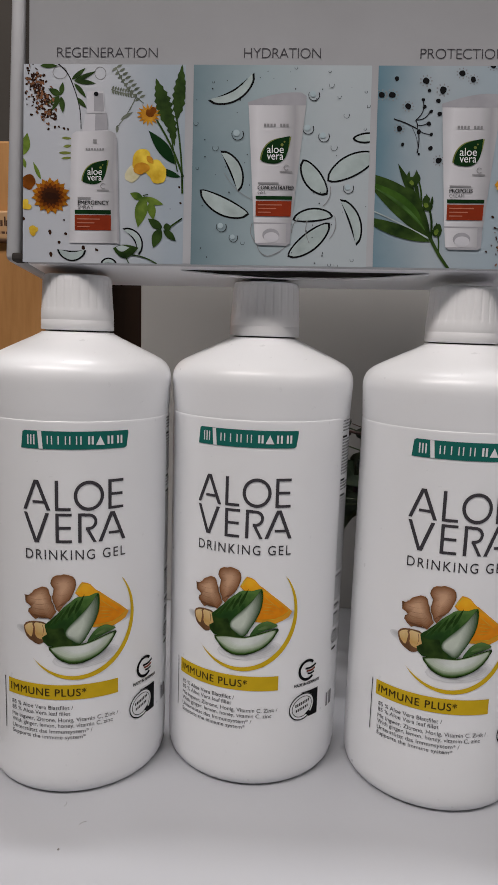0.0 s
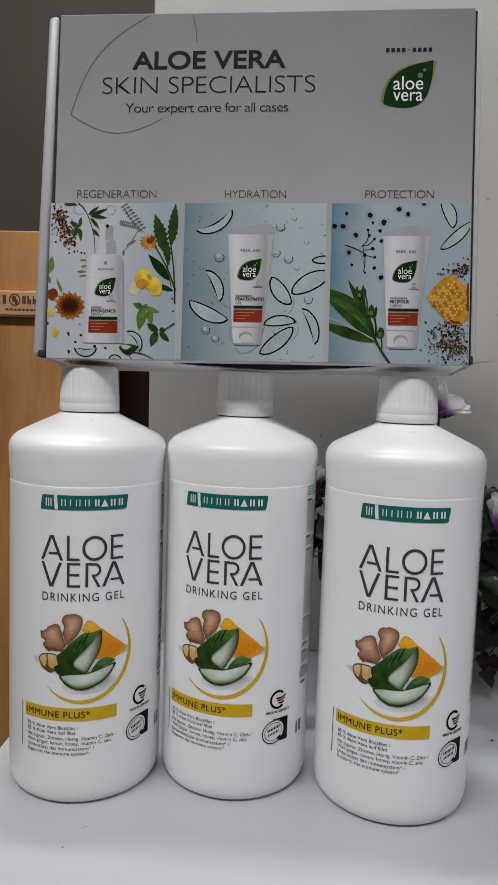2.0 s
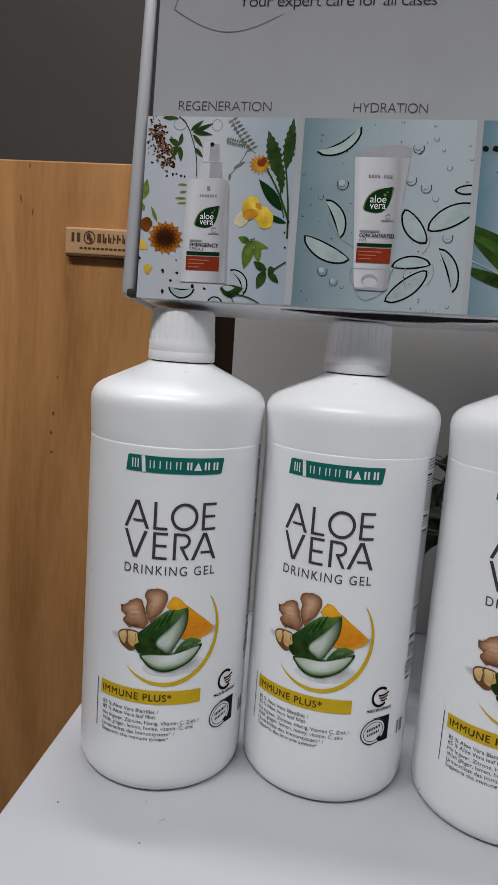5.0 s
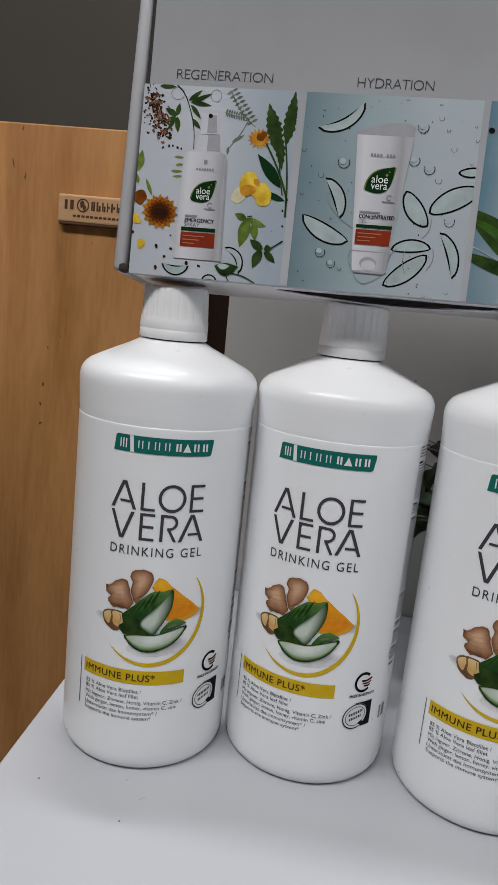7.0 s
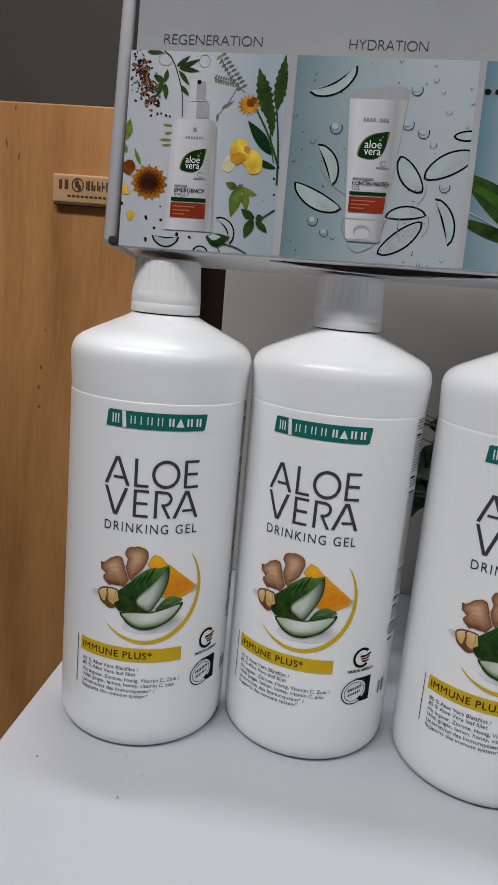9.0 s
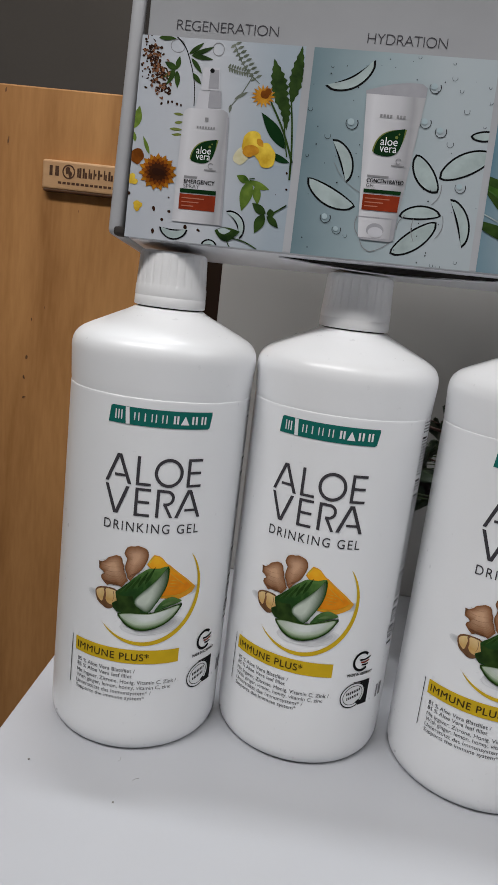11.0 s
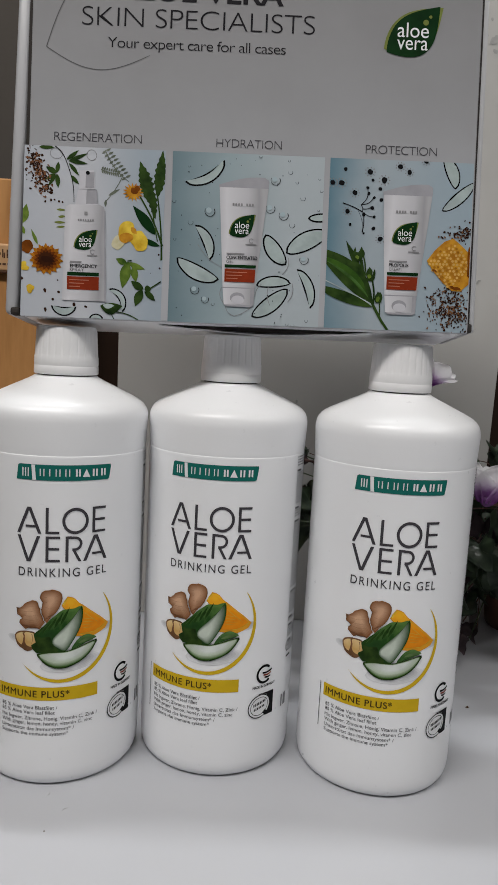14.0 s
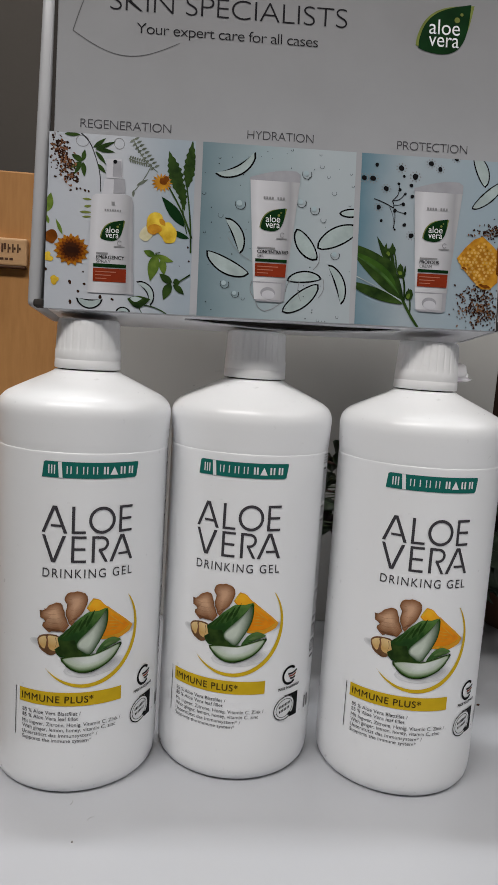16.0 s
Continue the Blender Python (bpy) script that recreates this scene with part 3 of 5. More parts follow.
    oval = ellipse(5.8, 141.0, 5.6, 5.85, 0, 44)
    word = letter_a(-22.4, -10.3, 134.6, 13.0, W) + [bar(-8.3, 134.6, -8.3 + W, 147.6), bar(-8.3 + W, 134.6, -1.8, 134.6 + 0.85 * W), stroke(oval + oval[:2], W)] + letter_e(14.0, 20.9, 134.6, 13.0, W)
    printed("heading", art_bm(word), INK_SOFT, 1, "large dark grey word")
    bowl_line = [(3.9, 132.6)] + [(5.6 + 3.0 * math.sin(radians(k)), 129.6 + 3.0 * math.cos(radians(k))) for k in range(0, 181, 15)] + [(4.4, 126.6)]
    word = [slope(-22.2 + W / 2, 133.4, -16.5 - 0.2, 120.5, 1.14 * W), slope(-10.9 - W / 2, 133.4, -16.5 + 0.2, 120.5, 1.14 * W)] + letter_e(-8.2, -1.4, 120.5, 12.9, W)
    word += [bar(1.2, 120.5, 1.2 + W, 133.4), bar(1.2 + W, 133.4 - 0.9 * W, 4.2, 133.4), stroke(bowl_line, 0.9 * W), slope(8.9 - W / 2, 120.5, 5.2, 126.2, W)] + letter_a(9.8, 21.9, 120.5, 12.9, W)
    printed("heading", art_bm(word), INK_SOFT, 1, "large dark grey word")
    printed("subheading", text_bm("DRINKING GEL", -21.6, 113.0, 21.9, 4.5, 0, 0, 1.22), INK_SOFT, 1)

    # the picture of ginger, orange and aloe
    def grown(pts, k, dx=0.0, dy=0.0):
        cx, cy = sum(p[0] for p in pts) / len(pts), sum(p[1] for p in pts) / len(pts)
        return [(cx + (x - cx) * k + dx, cy + (y - cy) * k + dy) for x, y in pts]

    def even(pts, n=36):
        """A closed outline with n points at equal steps, from its first point on."""
        ring = pts + pts[:1]
        steps = [math.dist(p, q) for p, q in zip(ring, ring[1:])]
        total, out = sum(steps), []
        for k in range(n):
            left, i = total * k / n, 0
            while left > steps[i]:
                left -= steps[i]
                i += 1
            t = left / (steps[i] or 1)
            out.append((ring[i][0] + (ring[i + 1][0] - ring[i][0]) * t, ring[i][1] + (ring[i + 1][1] - ring[i][1]) * t))
        return out

    def graded(name, outer, inner, rim, heart, steps, layer):
        """Printed tone that runs from the rim of an outline to its heart."""
        a, b = even(outer), even(inner)
        bm, tones = bmesh.new(), []
        for i in range(steps):
            t = i / (steps - 1)
            step = art_bm([[(x0 + (x1 - x0) * t, y0 + (y1 - y0) * t) for (x0, y0), (x1, y1) in zip(a, b)]])
            for v in step.verts:
                v.co.z = 0.012 * i
            for f in step.faces:
                f.material_index = i
            me = bpy.data.meshes.new("tone")
            step.to_mesh(me)
            step.free()
            bm.from_mesh(me)
            bpy.data.meshes.remove(me)
            tones.append(ink("%s_tone" % name, [p + (q - p) * t for p, q in zip(rim, heart)], vary=0.12))
        printed(name, bm, tones, layer)

    right_lobe = [(-10.2, 103.9), (-9.4, 105.4), (-8.1, 106.1), (-6.2, 106.2), (-4.8, 106.7), (-2.8, 106.2), (-1.3, 105.6), (-0.2, 104.2), (0.1, 102.2), (-0.2, 100.5), (-1.0, 98.3), (-1.6, 96.9), (-2.6, 95.2), (-4.9, 92.9), (-7.1, 89.4), (-8.2, 90.6),
                  (-8.7, 92.7), (-9.5, 94.2), (-9.8, 96.4), (-9.4, 98.2), (-9.1, 100.1), (-9.9, 101.2), (-10.5, 102.4)]
    left_lobe = [(-22.6, 96.4), (-21.6, 95.6), (-20.6, 96.4), (-19.4, 97.2), (-18.0, 99.0), (-16.2, 99.9), (-14.4, 100.8), (-12.6, 100.6), (-11.6, 99.6), (-11.2, 97.8), (-10.5, 96.4), (-10.4, 94.6), (-9.4, 92.6), (-9.0, 91.0), (-8.2, 89.6),
                 (-10.8, 85.9), (-12.8, 87.0), (-14.6, 87.0), (-16.2, 86.6), (-17.6, 85.8), (-19.4, 87.2), (-20.9, 88.7), (-20.6, 90.2), (-19.2, 90.9), (-20.4, 92.2), (-22.1, 92.9), (-22.0, 94.8)]
    root_end = soft([(-23.5, 82.0), (-20.7, 84.3), (-15.8, 84.8), (-12.6, 83.9), (-11.5, 79.3), (-13.7, 75.7), (-16.5, 74.2), (-19.2, 75.2), (-22.2, 77.3)], 2)
    flesh_a = soft([(-22.6, 82.0), (-20.6, 83.5), (-18.6, 83.6), (-18.8, 80.8), (-19.6, 77.4), (-21.4, 78.4), (-22.4, 80.0)])
    flesh_b = soft([(-18.0, 83.8), (-15.4, 84.1), (-12.8, 83.2), (-12.2, 79.6), (-14.0, 76.8), (-17.0, 77.4), (-18.2, 80.4)])
    back_orange = soft([(-0.3, 98.0), (1.1, 100.8), (2.6, 102.9), (4.8, 102.4), (6.2, 101.6), (8.2, 99.3), (10.0, 97.8), (7.5, 95.3), (2.8, 94.9)], 1)
    wedge = soft([(8.8, 96.8), (9.7, 98.3), (14.2, 94.5), (19.3, 90.4), (23.9, 86.2), (22.3, 83.6), (19.4, 82.2), (16.1, 81.0), (11.2, 81.6), (7.0, 81.8), (7.7, 85.4)], 1)
    pulp = [(9.4, 95.7), (10.6, 96.3), (14.0, 93.4), (18.4, 89.9), (22.2, 86.4), (19.2, 84.6), (15.9, 83.2), (11.1, 83.0), (7.2, 83.0), (8.2, 87.4)]
    chunk = soft([(-13.4, 83.3), (-9.8, 86.5), (-5.5, 91.3), (-1.8, 94.5), (0.9, 96.3), (5.6, 96.5), (9.5, 97.6), (10.0, 93.4), (9.4, 88.0), (7.4, 83.2), (4.9, 78.7), (1.8, 74.5), (-5.5, 74.0), (-12.2, 73.8), (-14.7, 77.5), (-12.4, 79.2)], 2)
    face = soft([(1.8, 74.5), (-1.7, 76.3), (-4.1, 78.1), (-4.5, 80.8), (-2.3, 83.9), (2.6, 89.0), (6.9, 94.0), (9.5, 97.6), (10.1, 93.4), (9.4, 88.0), (7.4, 83.2), (4.9, 78.7)], 3)
    gel = soft([(1.2, 78.3), (-1.8, 78.3), (-3.5, 79.4), (-3.4, 81.4), (-1.2, 83.8), (2.6, 87.0), (5.4, 90.0), (5.2, 85.6), (3.6, 81.2)], 3)
    tip = soft([(4.6, 75.0), (6.3, 78.3), (8.5, 80.9), (12.2, 82.4), (15.1, 81.4), (17.3, 79.9), (12.4, 78.2), (8.8, 76.7)], 2)
    bowl = soft([(-11.8, 73.2), (-5.5, 74.5), (2.3, 74.6), (8.8, 76.5), (17.4, 78.9), (16.6, 76.0), (13.8, 72.0), (9.3, 68.5), (2.8, 65.8), (-3.0, 65.7), (-7.6, 67.8), (-10.0, 70.3)], 2)
    bowl_rim = soft([(-11.0, 72.9), (-5.4, 74.1), (2.3, 74.2), (8.8, 76.1), (16.7, 78.4), (15.7, 75.6), (13.0, 72.0), (9.0, 69.0), (2.7, 66.6), (-2.8, 66.5), (-7.1, 68.4), (-9.5, 70.6)], 2)
    bowl_gel = soft([(-10.4, 72.6), (-5.4, 73.8), (2.3, 73.9), (8.8, 75.7), (16.0, 77.9), (14.5, 75.4), (11.8, 72.7), (8.5, 70.6), (2.7, 68.8), (-2.6, 68.6), (-6.4, 69.9), (-8.9, 71.3)], 2)
    for cx, cy, rx, ry, tilt in ((6, 61.6, 15, 4.4, 6), (-18, 72.4, 8, 2.4, -12), (22, 77.4, 6, 2.4, 8)):
        graded("picture_shadow", ellipse(cx, cy, rx, ry, tilt), ellipse(cx, cy + 0.8, rx * 0.45, ry * 0.3, tilt), (0.83, 0.84, 0.86), (0.42, 0.43, 0.45), 6, 0)
    printed("ginger_picture", art_bm([right_lobe, left_lobe]), ART_GINGER, 1, "printed brown ginger root")
    rnd = random.Random(12)
    graded("ginger_light", right_lobe, grown(right_lobe, 0.3, 0.4, 1.2), (0.29, 0.125, 0.055), (0.68, 0.41, 0.26), 8, 1.6)
    graded("ginger_light", left_lobe, grown(left_lobe, 0.3, 0.2, 1.6), (0.28, 0.120, 0.052), (0.70, 0.43, 0.27), 8, 1.6)
    rings = []
    for j in range(5):
        y = 103.6 - 2.6 * j
        rings.append(stroke(bow(-9.0 + 0.5 * j, y - 0.8, -1.4 - 0.75 * j, y + rnd.uniform(-0.4, 0.4), -0.7), 0.2, 0.08))
        rings.append(stroke(bow(-20.2 + 0.6 * j, 97.2 - 2.2 * j + rnd.uniform(-0.3, 0.3), -12.0 + 0.3 * j, 98.4 - 2.4 * j, -0.6), 0.2, 0.08))
    printed("ginger_ridge", art_bm(rings), INK_GINGER_SOFT, 2.6)
    printed("ginger_shade", art_bm([leaf(-20.2, 88.0, -10.8, 86.6, 0.2, 0.9), leaf(-8.2, 91.2, -3.4, 94.4, 0.5, 0.3)]), INK_GINGER_MID, 2.5)
    printed("ginger_shade", art_bm([stroke(left_lobe[17:] + left_lobe[:3], 0.26), stroke(right_lobe[6:14], 0.24), stroke(right_lobe[15:] + right_lobe[:2], 0.36, 0.2), stroke(left_lobe[7:15], 0.4, 0.3)]), INK_GINGER_DARK, 3.2)
    printed("ginger_slice", art_bm([root_end]), INK_GINGER_DARK, 1.4)
    printed("ginger_flesh", art_bm([flesh_a, flesh_b]), ART_FLESH, 3)
    printed("ginger_flesh", art_bm([stroke(bow(-18.8, 83.6, -18.9, 77.2, 0.8), 0.8, 0.5), stroke(bow(-14.4, 83.4, -14.6, 78.0, 0.6), 0.3, 0.1)]), INK_GINGER_MID, 3.6)
    printed("orange_peel", art_bm([back_orange, wedge]), INK_PEEL, 1)
    printed("orange_picture", art_bm([pulp, [(x * 0.88 + 0.7, y * 0.88 + 11.7) for x, y in back_orange]]), ART_ORANGE, 2, "printed orange wedge")
    printed("orange_pith", art_bm([stroke(bow(0.6, 98.6, 3.0, 102.2, 0.3), 0.7, 0.3), stroke(bow(9.0, 97.2, 10.6, 96.2, 0.2), 0.7, 0.3), stroke(pulp[4:9], 0.28, 0.2)]), INK_LEMON, 3)
    streaks = [leaf(10.2, 94.3, 13.6 + 1.9 * k, 91.4 - 1.6 * k, 0.16, 0.16) for k in range(4)] + [leaf(9.4, 86.0 + 1.7 * k, 15.9 + 0.3 * k, 85.6 + 1.3 * k, 0.14, 0.14) for k in range(4)]
    printed("orange_streak", art_bm(streaks), INK_STREAK, 2.5)
    printed("aloe_picture", art_bm([chunk]), ART_ALOE, 4, "printed green aloe leaf piece")
    # darker foot and soft bands across the skin
    printed("aloe_stripe", art_bm([soft([(-12.8, 82.4), (-9.6, 81.8), (-5.4, 82.4), (-4.8, 79.6), (-3.6, 77.6), (-1.6, 75.8), (-2.4, 74.4), (-9.7, 74.2), (-13.2, 75.2), (-14.0, 77.4), (-12.2, 79.4)], 2)]), INK_DEEP, 4.3)
    bands = [leaf(-12.2 + 2.9 * j, 82.2 + 1.5 * j, -7.9 + 2.9 * j, 88.6 + 2.2 * j, 0.75, 0.6) for j in range(5)]
    printed("aloe_stripe", art_bm(bands), INK_ALOE_MID, 4.7)
    printed("aloe_stripe", art_bm([leaf(-11.2 + 2.9 * j, 83.4 + 1.5 * j, -6.2 + 2.9 * j, 89.6 + 2.0 * j, 0.16, 0.14) for j in range(4)]), INK_ALOE_LIT, 5.3)
    graded("aloe_rim", face, grown(gel, 0.72, -0.9, -1.0), (0.020, 0.070, 0.010), (0.62, 0.69, 0.60), 12, 6)
    printed("aloe_tip", art_bm([tip]), ART_TIP, 4.5)
    printed("aloe_tip", art_bm([leaf(8.0, 78.2, 15.6, 80.4, 0.9, 0.5)]), INK_SOFT_GREEN, 5)
    printed("aloe_slice", art_bm([bowl]), INK_DEEP, 5, "printed aloe slice")
    graded("slice_edge", bowl_rim, bowl_gel, (0.06, 0.14, 0.03), (0.52, 0.61, 0.46), 6, 6)
    graded("slice_flesh", bowl_gel, grown(bowl_gel, 0.6, 0.6, 0.5), (0.56, 0.65, 0.52), (0.72, 0.77, 0.73), 5, 7)
    # tapering yellow swoosh
    arc, arc2 = [], []
    for k in range(49):
        q = k / 48
        ang = radians(38 - 176 * q)
        w = 2.1 * math.sin(math.pi * min(1, q * 1.02 + 0.0)) ** 0.6
        arc.append((1.2 + (25.7 + w / 2) * math.cos(ang), 79.0 + (26.3 + w / 2) * math.sin(ang)))
        arc2.append((1.2 + (25.7 - w / 2) * math.cos(ang), 79.0 + (26.3 - w / 2) * math.sin(ang)))
    printed("swoosh", art_bm([arc + arc2[::-1][1:-1]]), INK_YELLOW, 1, "mustard yellow printed arc")
    # variety bar and fine print
    printed("variety_bar", art_bm([rect(-33.0, 48.5, 18.6, 55.5)]), INK_YELLOW, 1, "mustard yellow bar")
    for d in (0.0, 0.12):
        printed("variety_name", text_bm("IMMUNE PLUS*", -31.5 + d, 50.2, 4.2 + d, 3.6, 0, 0, 1.12), INK_UMBER, 2 + 5 * d)
    printed("rule", art_bm([rect(-35.6, 30.2, -35.2, 55.3)]), INK_GREY, 1)
    lines = (("85 % Aloe Vera Blattfilet /", 43.7, -1.5), ("85 % Aloe Vera leaf fillet", 41.0, -2.7), ("Mit Ingwer, Zitrone, Honig, Vitamin C, Zink /", 37.9, 18.7), ("With ginger, lemon, honey, vitamin C, zinc", 35.2, 16.0), ("Unterst\u00fctzt das Immunsystem* /", 32.3, 6.8), ("Supports the immune system*", 29.6, 3.9))
    for words, z, x1 in lines:
        for d in (0.0,):
            printed("fine_print", text_bm(words, -31.1 + d, z, x1 + d, 1.95), INK_SOFT, 1 + 6 * d)
    # round seals
    ring = [(35.6 + 4.6 * math.cos(radians(45 + 6.4 * k)), 51.6 + 4.5 * math.sin(radians(45 + 6.4 * k))) for k in range(43)]
    printed("seal_ring", art_bm([stroke(ring, 1.3)]), INK_BLACK, 1)
    printed("seal_stripe", art_bm([stroke(bow(34.4, 52.4, 40.8, 53.4, -0.6), 0.9), stroke(bow(35.8, 49.8, 39.8, 50.0, -0.4), 0.8)]), INK_BLACK, 1)
    printed("seal_stripe", art_bm([stroke(bow(35.0, 51.1, 40.3, 51.7, -0.5), 0.8)]), INK_RUST, 1)
    for d in (0.0, 0.1):
        printed("seal_word", text_bm("MADE IN GERMANY", 28.4 + d, 44.4, 43.6 + d, 1.5), INK_BLACK, 1 + 5 * d)
    printed("seal_corner", art_bm([[(32.6, 41.2), (43.0, 41.2), (43.0, 28.4), (37.2, 28.4)]]), INK_BLACK, 1)
    printed("seal_disc", art_bm([ellipse(33.3, 34.4, 7.3, 6.4, 20, 36)]), INK_WHITE, 2)
    printed("seal_ring", art_bm([stroke(ellipse(33.3, 34.4, 7.0, 6.1, 20, 40) + ellipse(33.3, 34.4, 7.0, 6.1, 20, 40)[:1], 0.55), stroke(ellipse(33.3, 34.4, 5.6, 4.7, 20, 36) + ellipse(33.3, 34.4, 5.6, 4.7, 20, 36)[:1], 0.3)]), INK_BLACK, 3)
    printed("seal_bar", art_bm([rect(29.4 + 1.0 * k, 34.6 + 0.25 * k, 30.05 + 1.0 * k, 36.0 + 0.25 * k) for k in range(8)] + [rect(29.8 + 1.0 * k, 32.2 + 0.25 * k, 30.4 + 1.0 * k, 33.5 + 0.25 * k) for k in range(7)] + [[(35, 30.4), (37, 31.8), (39, 30.4), (37, 29.2)]]), INK_BLACK, 3)
    # the column of fine print on the side, as bars
    rnd = random.Random(7)
    rows, heavy = [], []
    z = 171.5
    while z > 60:
        if rnd.random() < 0.1:
            z -= 1.6
            heavy.append(rect(52.4, z - 0.9, 52.4 + rnd.uniform(5, 9), z + 0.1))
        else:
            x = 52.4
            while x < 66:
                w = rnd.uniform(0.8, 2.6)
                rows.append(rect(x, z - 0.75, min(66.5, x + w), z - 0.05))
                x += w + 0.45
        z -= 1.45
    printed("side_print", art_bm(rows), INK_MID, 1, "column of unreadable grey fine print")
    printed("side_print", art_bm(heavy), INK_GREY, 1)
    printed("side_mark", art_bm([stroke([(53.6 + 2.6 * math.cos(radians(40 + 7 * k)), 66 + 2.8 * math.sin(radians(40 + 7 * k))) for k in range(41)], 0.5), rect(51.2, 65.8, 55, 66.2)]), INK_MID, 2)
    printed("side_mark", art_bm([rect(49.0, 31.5, 50.6, 38.5), rect(51.8, 31.5, 54.8, 38.5)]), INK_MID, 1)
    tagged(bottle, "white plastic bottle with ribbed cap and printed label, on table", "bottle", "row of three gel bottles")
    return bottle


BOTTLES = ((-0.0878, 0.3233, 13.8, -0.0010), (-0.0010, 0.3363, -7.8, 0.0007), (0.0897, 0.3252, -6.2, 0.0005))
first = gel_bottle()
for i, (x, y, turn, lift) in enumerate(BOTTLES):
    b = first if i == 0 else copy_thing(first, Matrix())
    b.matrix_basis = pose(x, y, 0, 0, 0, turn)
    for child in b.children:
        if child.name.startswith("label"):
            child.location.z = lift


# ---- the carton ----
FRONT = 0.305


def carton():
    Z0, Z1 = 0.2312, 0.4183
    carton = holder("product_carton")
    # it leans back a little on the caps
    carton.matrix_basis = Matrix.Translation((0, 0.32, 0.2373)) @ Matrix.Rotation(radians(-0.79), 4, "Y") @ Matrix.Rotation(radians(-6.14), 4, "X") @ Matrix.Translation((0, 0.01, Z0 - 0.2312))
    inv = Matrix.Translation((0, -0.33, -Z0))

    def put(name, bm, material, parent=carton, label="", smooth=False):
        if parent is carton:
            bm.transform(inv)
            return part(name, bm, material, carton, label, smooth)
        bm.transform(inv)
        return part(name, bm, material, parent, label, smooth)

    # tray behind the lid, with doubled side walls that show beside it
    put("tray", box_bm(-0.1060, FRONT + 0.004, Z0 + 0.0002, 0.1165, 0.360, Z1 - 0.001, 0.0008), CARD_WHITE)
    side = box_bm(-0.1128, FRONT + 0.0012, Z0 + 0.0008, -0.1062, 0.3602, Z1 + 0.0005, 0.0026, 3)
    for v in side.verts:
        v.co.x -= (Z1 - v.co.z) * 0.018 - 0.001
    put("side_wall", side, CARD_SHADED, label="doubled white side wall with a rounded fold", smooth=True)
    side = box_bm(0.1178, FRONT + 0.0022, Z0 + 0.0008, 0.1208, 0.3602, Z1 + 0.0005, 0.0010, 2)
    put("side_wall", side, CARD_SHADED, label="doubled white side wall with a rounded fold")
    # dark strips and corner blocks paint the shade of the open folds
    put("fold_gap_shade", box_bm(-0.1066, FRONT + 0.0022, Z0 + 0.001, -0.1040, FRONT + 0.01, Z1 - 0.0004), GAP_SHADE, label="dark strip for the shade beside the lid")
    put("fold_gap_shade", box_bm(0.1160, FRONT + 0.0024, Z0 + 0.001, 0.1182, FRONT + 0.01, Z1 - 0.0004), GAP_SHADE, label="dark strip for the shade beside the lid")
    put("fold_corner_shade", box_bm(-0.1120, FRONT + 0.0004, Z0 + 0.0006, -0.1070, FRONT + 0.006, Z0 + 0.0045, 0.0012), GAP_SHADE, label="dark block for the shade in the open fold corner")
    put("fold_corner_shade", box_bm(0.1168, FRONT + 0.0006, Z0 + 0.0006, 0.1192, FRONT + 0.006, Z0 + 0.0050, 0.0008), GAP_SHADE, label="dark block for the shade in the open fold corner")
    lid = put("lid", box_bm(-0.1046, FRONT, Z0, 0.1168, FRONT + 0.0042, Z1, 0.0007, 2), LID_FADE, label="smooth lid, pale at the foot and greyer towards the top")
    # the bowed tuck slot in the underside, a dark sheet for its shade
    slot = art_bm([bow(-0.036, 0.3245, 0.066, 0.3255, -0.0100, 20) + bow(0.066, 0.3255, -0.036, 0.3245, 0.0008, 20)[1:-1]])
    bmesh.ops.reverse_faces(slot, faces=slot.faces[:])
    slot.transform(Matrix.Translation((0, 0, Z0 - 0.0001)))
    put("tuck_slot_shade", slot, GAP_SHADE, label="dark bowed sheet for the shade in the tuck slot")
    # upright dark sliver that paints the shade inside the flap's mouth
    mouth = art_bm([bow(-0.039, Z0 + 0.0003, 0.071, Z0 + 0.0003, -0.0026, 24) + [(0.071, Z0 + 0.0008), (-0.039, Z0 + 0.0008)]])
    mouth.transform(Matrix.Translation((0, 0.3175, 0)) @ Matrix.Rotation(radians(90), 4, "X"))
    put("slot_mouth_shade", mouth, GAP_SHADE, label="dark bowed sliver for the shade in the flap opening")
    # the flap sags in front and runs back up to the fold
    flap = bmesh.new()
    lip = bow(-0.039, Z0, 0.071, Z0, -0.0030, 24)
    for lo, hi in ((0.0, 0.0), (-0.0005, -0.0005)):
        rows = [[flap.verts.new((x, 0.3165, z + lo)) for x, z in lip], [flap.verts.new((x, 0.331, Z0 - 0.0002 + hi)) for x, z in lip]]
        for k in range(24):
            flap.faces.new((rows[0][k], rows[0][k + 1], rows[1][k + 1], rows[1][k]))
    flap.verts.ensure_lookup_table()
    for k in range(24):
        flap.faces.new((flap.verts[k], flap.verts[k + 1], flap.verts[51 + k], flap.verts[50 + k]))
    bmesh.ops.recalc_face_normals(flap, faces=flap.faces[:])
    put("tuck_flap", flap, CARD_WHITE)

    def lay(bm, layer):
        COUNT[0] += 1
        layer += (COUNT[0] * 0.137) % 0.5
        bm.transform(Matrix.Translation((0, FRONT - 0.00008 - 0.00008 * layer, 0)) @ Matrix.Rotation(radians(90), 4, "X") @ Matrix.Scale(0.001, 4))
        return bm

    def printed(name, bm, material, layer=1, parent=None, label=""):
        ob = put(name, lay(bm, layer), material, parent or lid, label)
        if name in ("printed_seed", "printed_crumb", "printed_cell", "printed_bubble", "printed_blossom", "printed_bar", "printed_stem", "printed_fern", "printed_thread"):
            ob["kind"] = "stuff"
        return ob

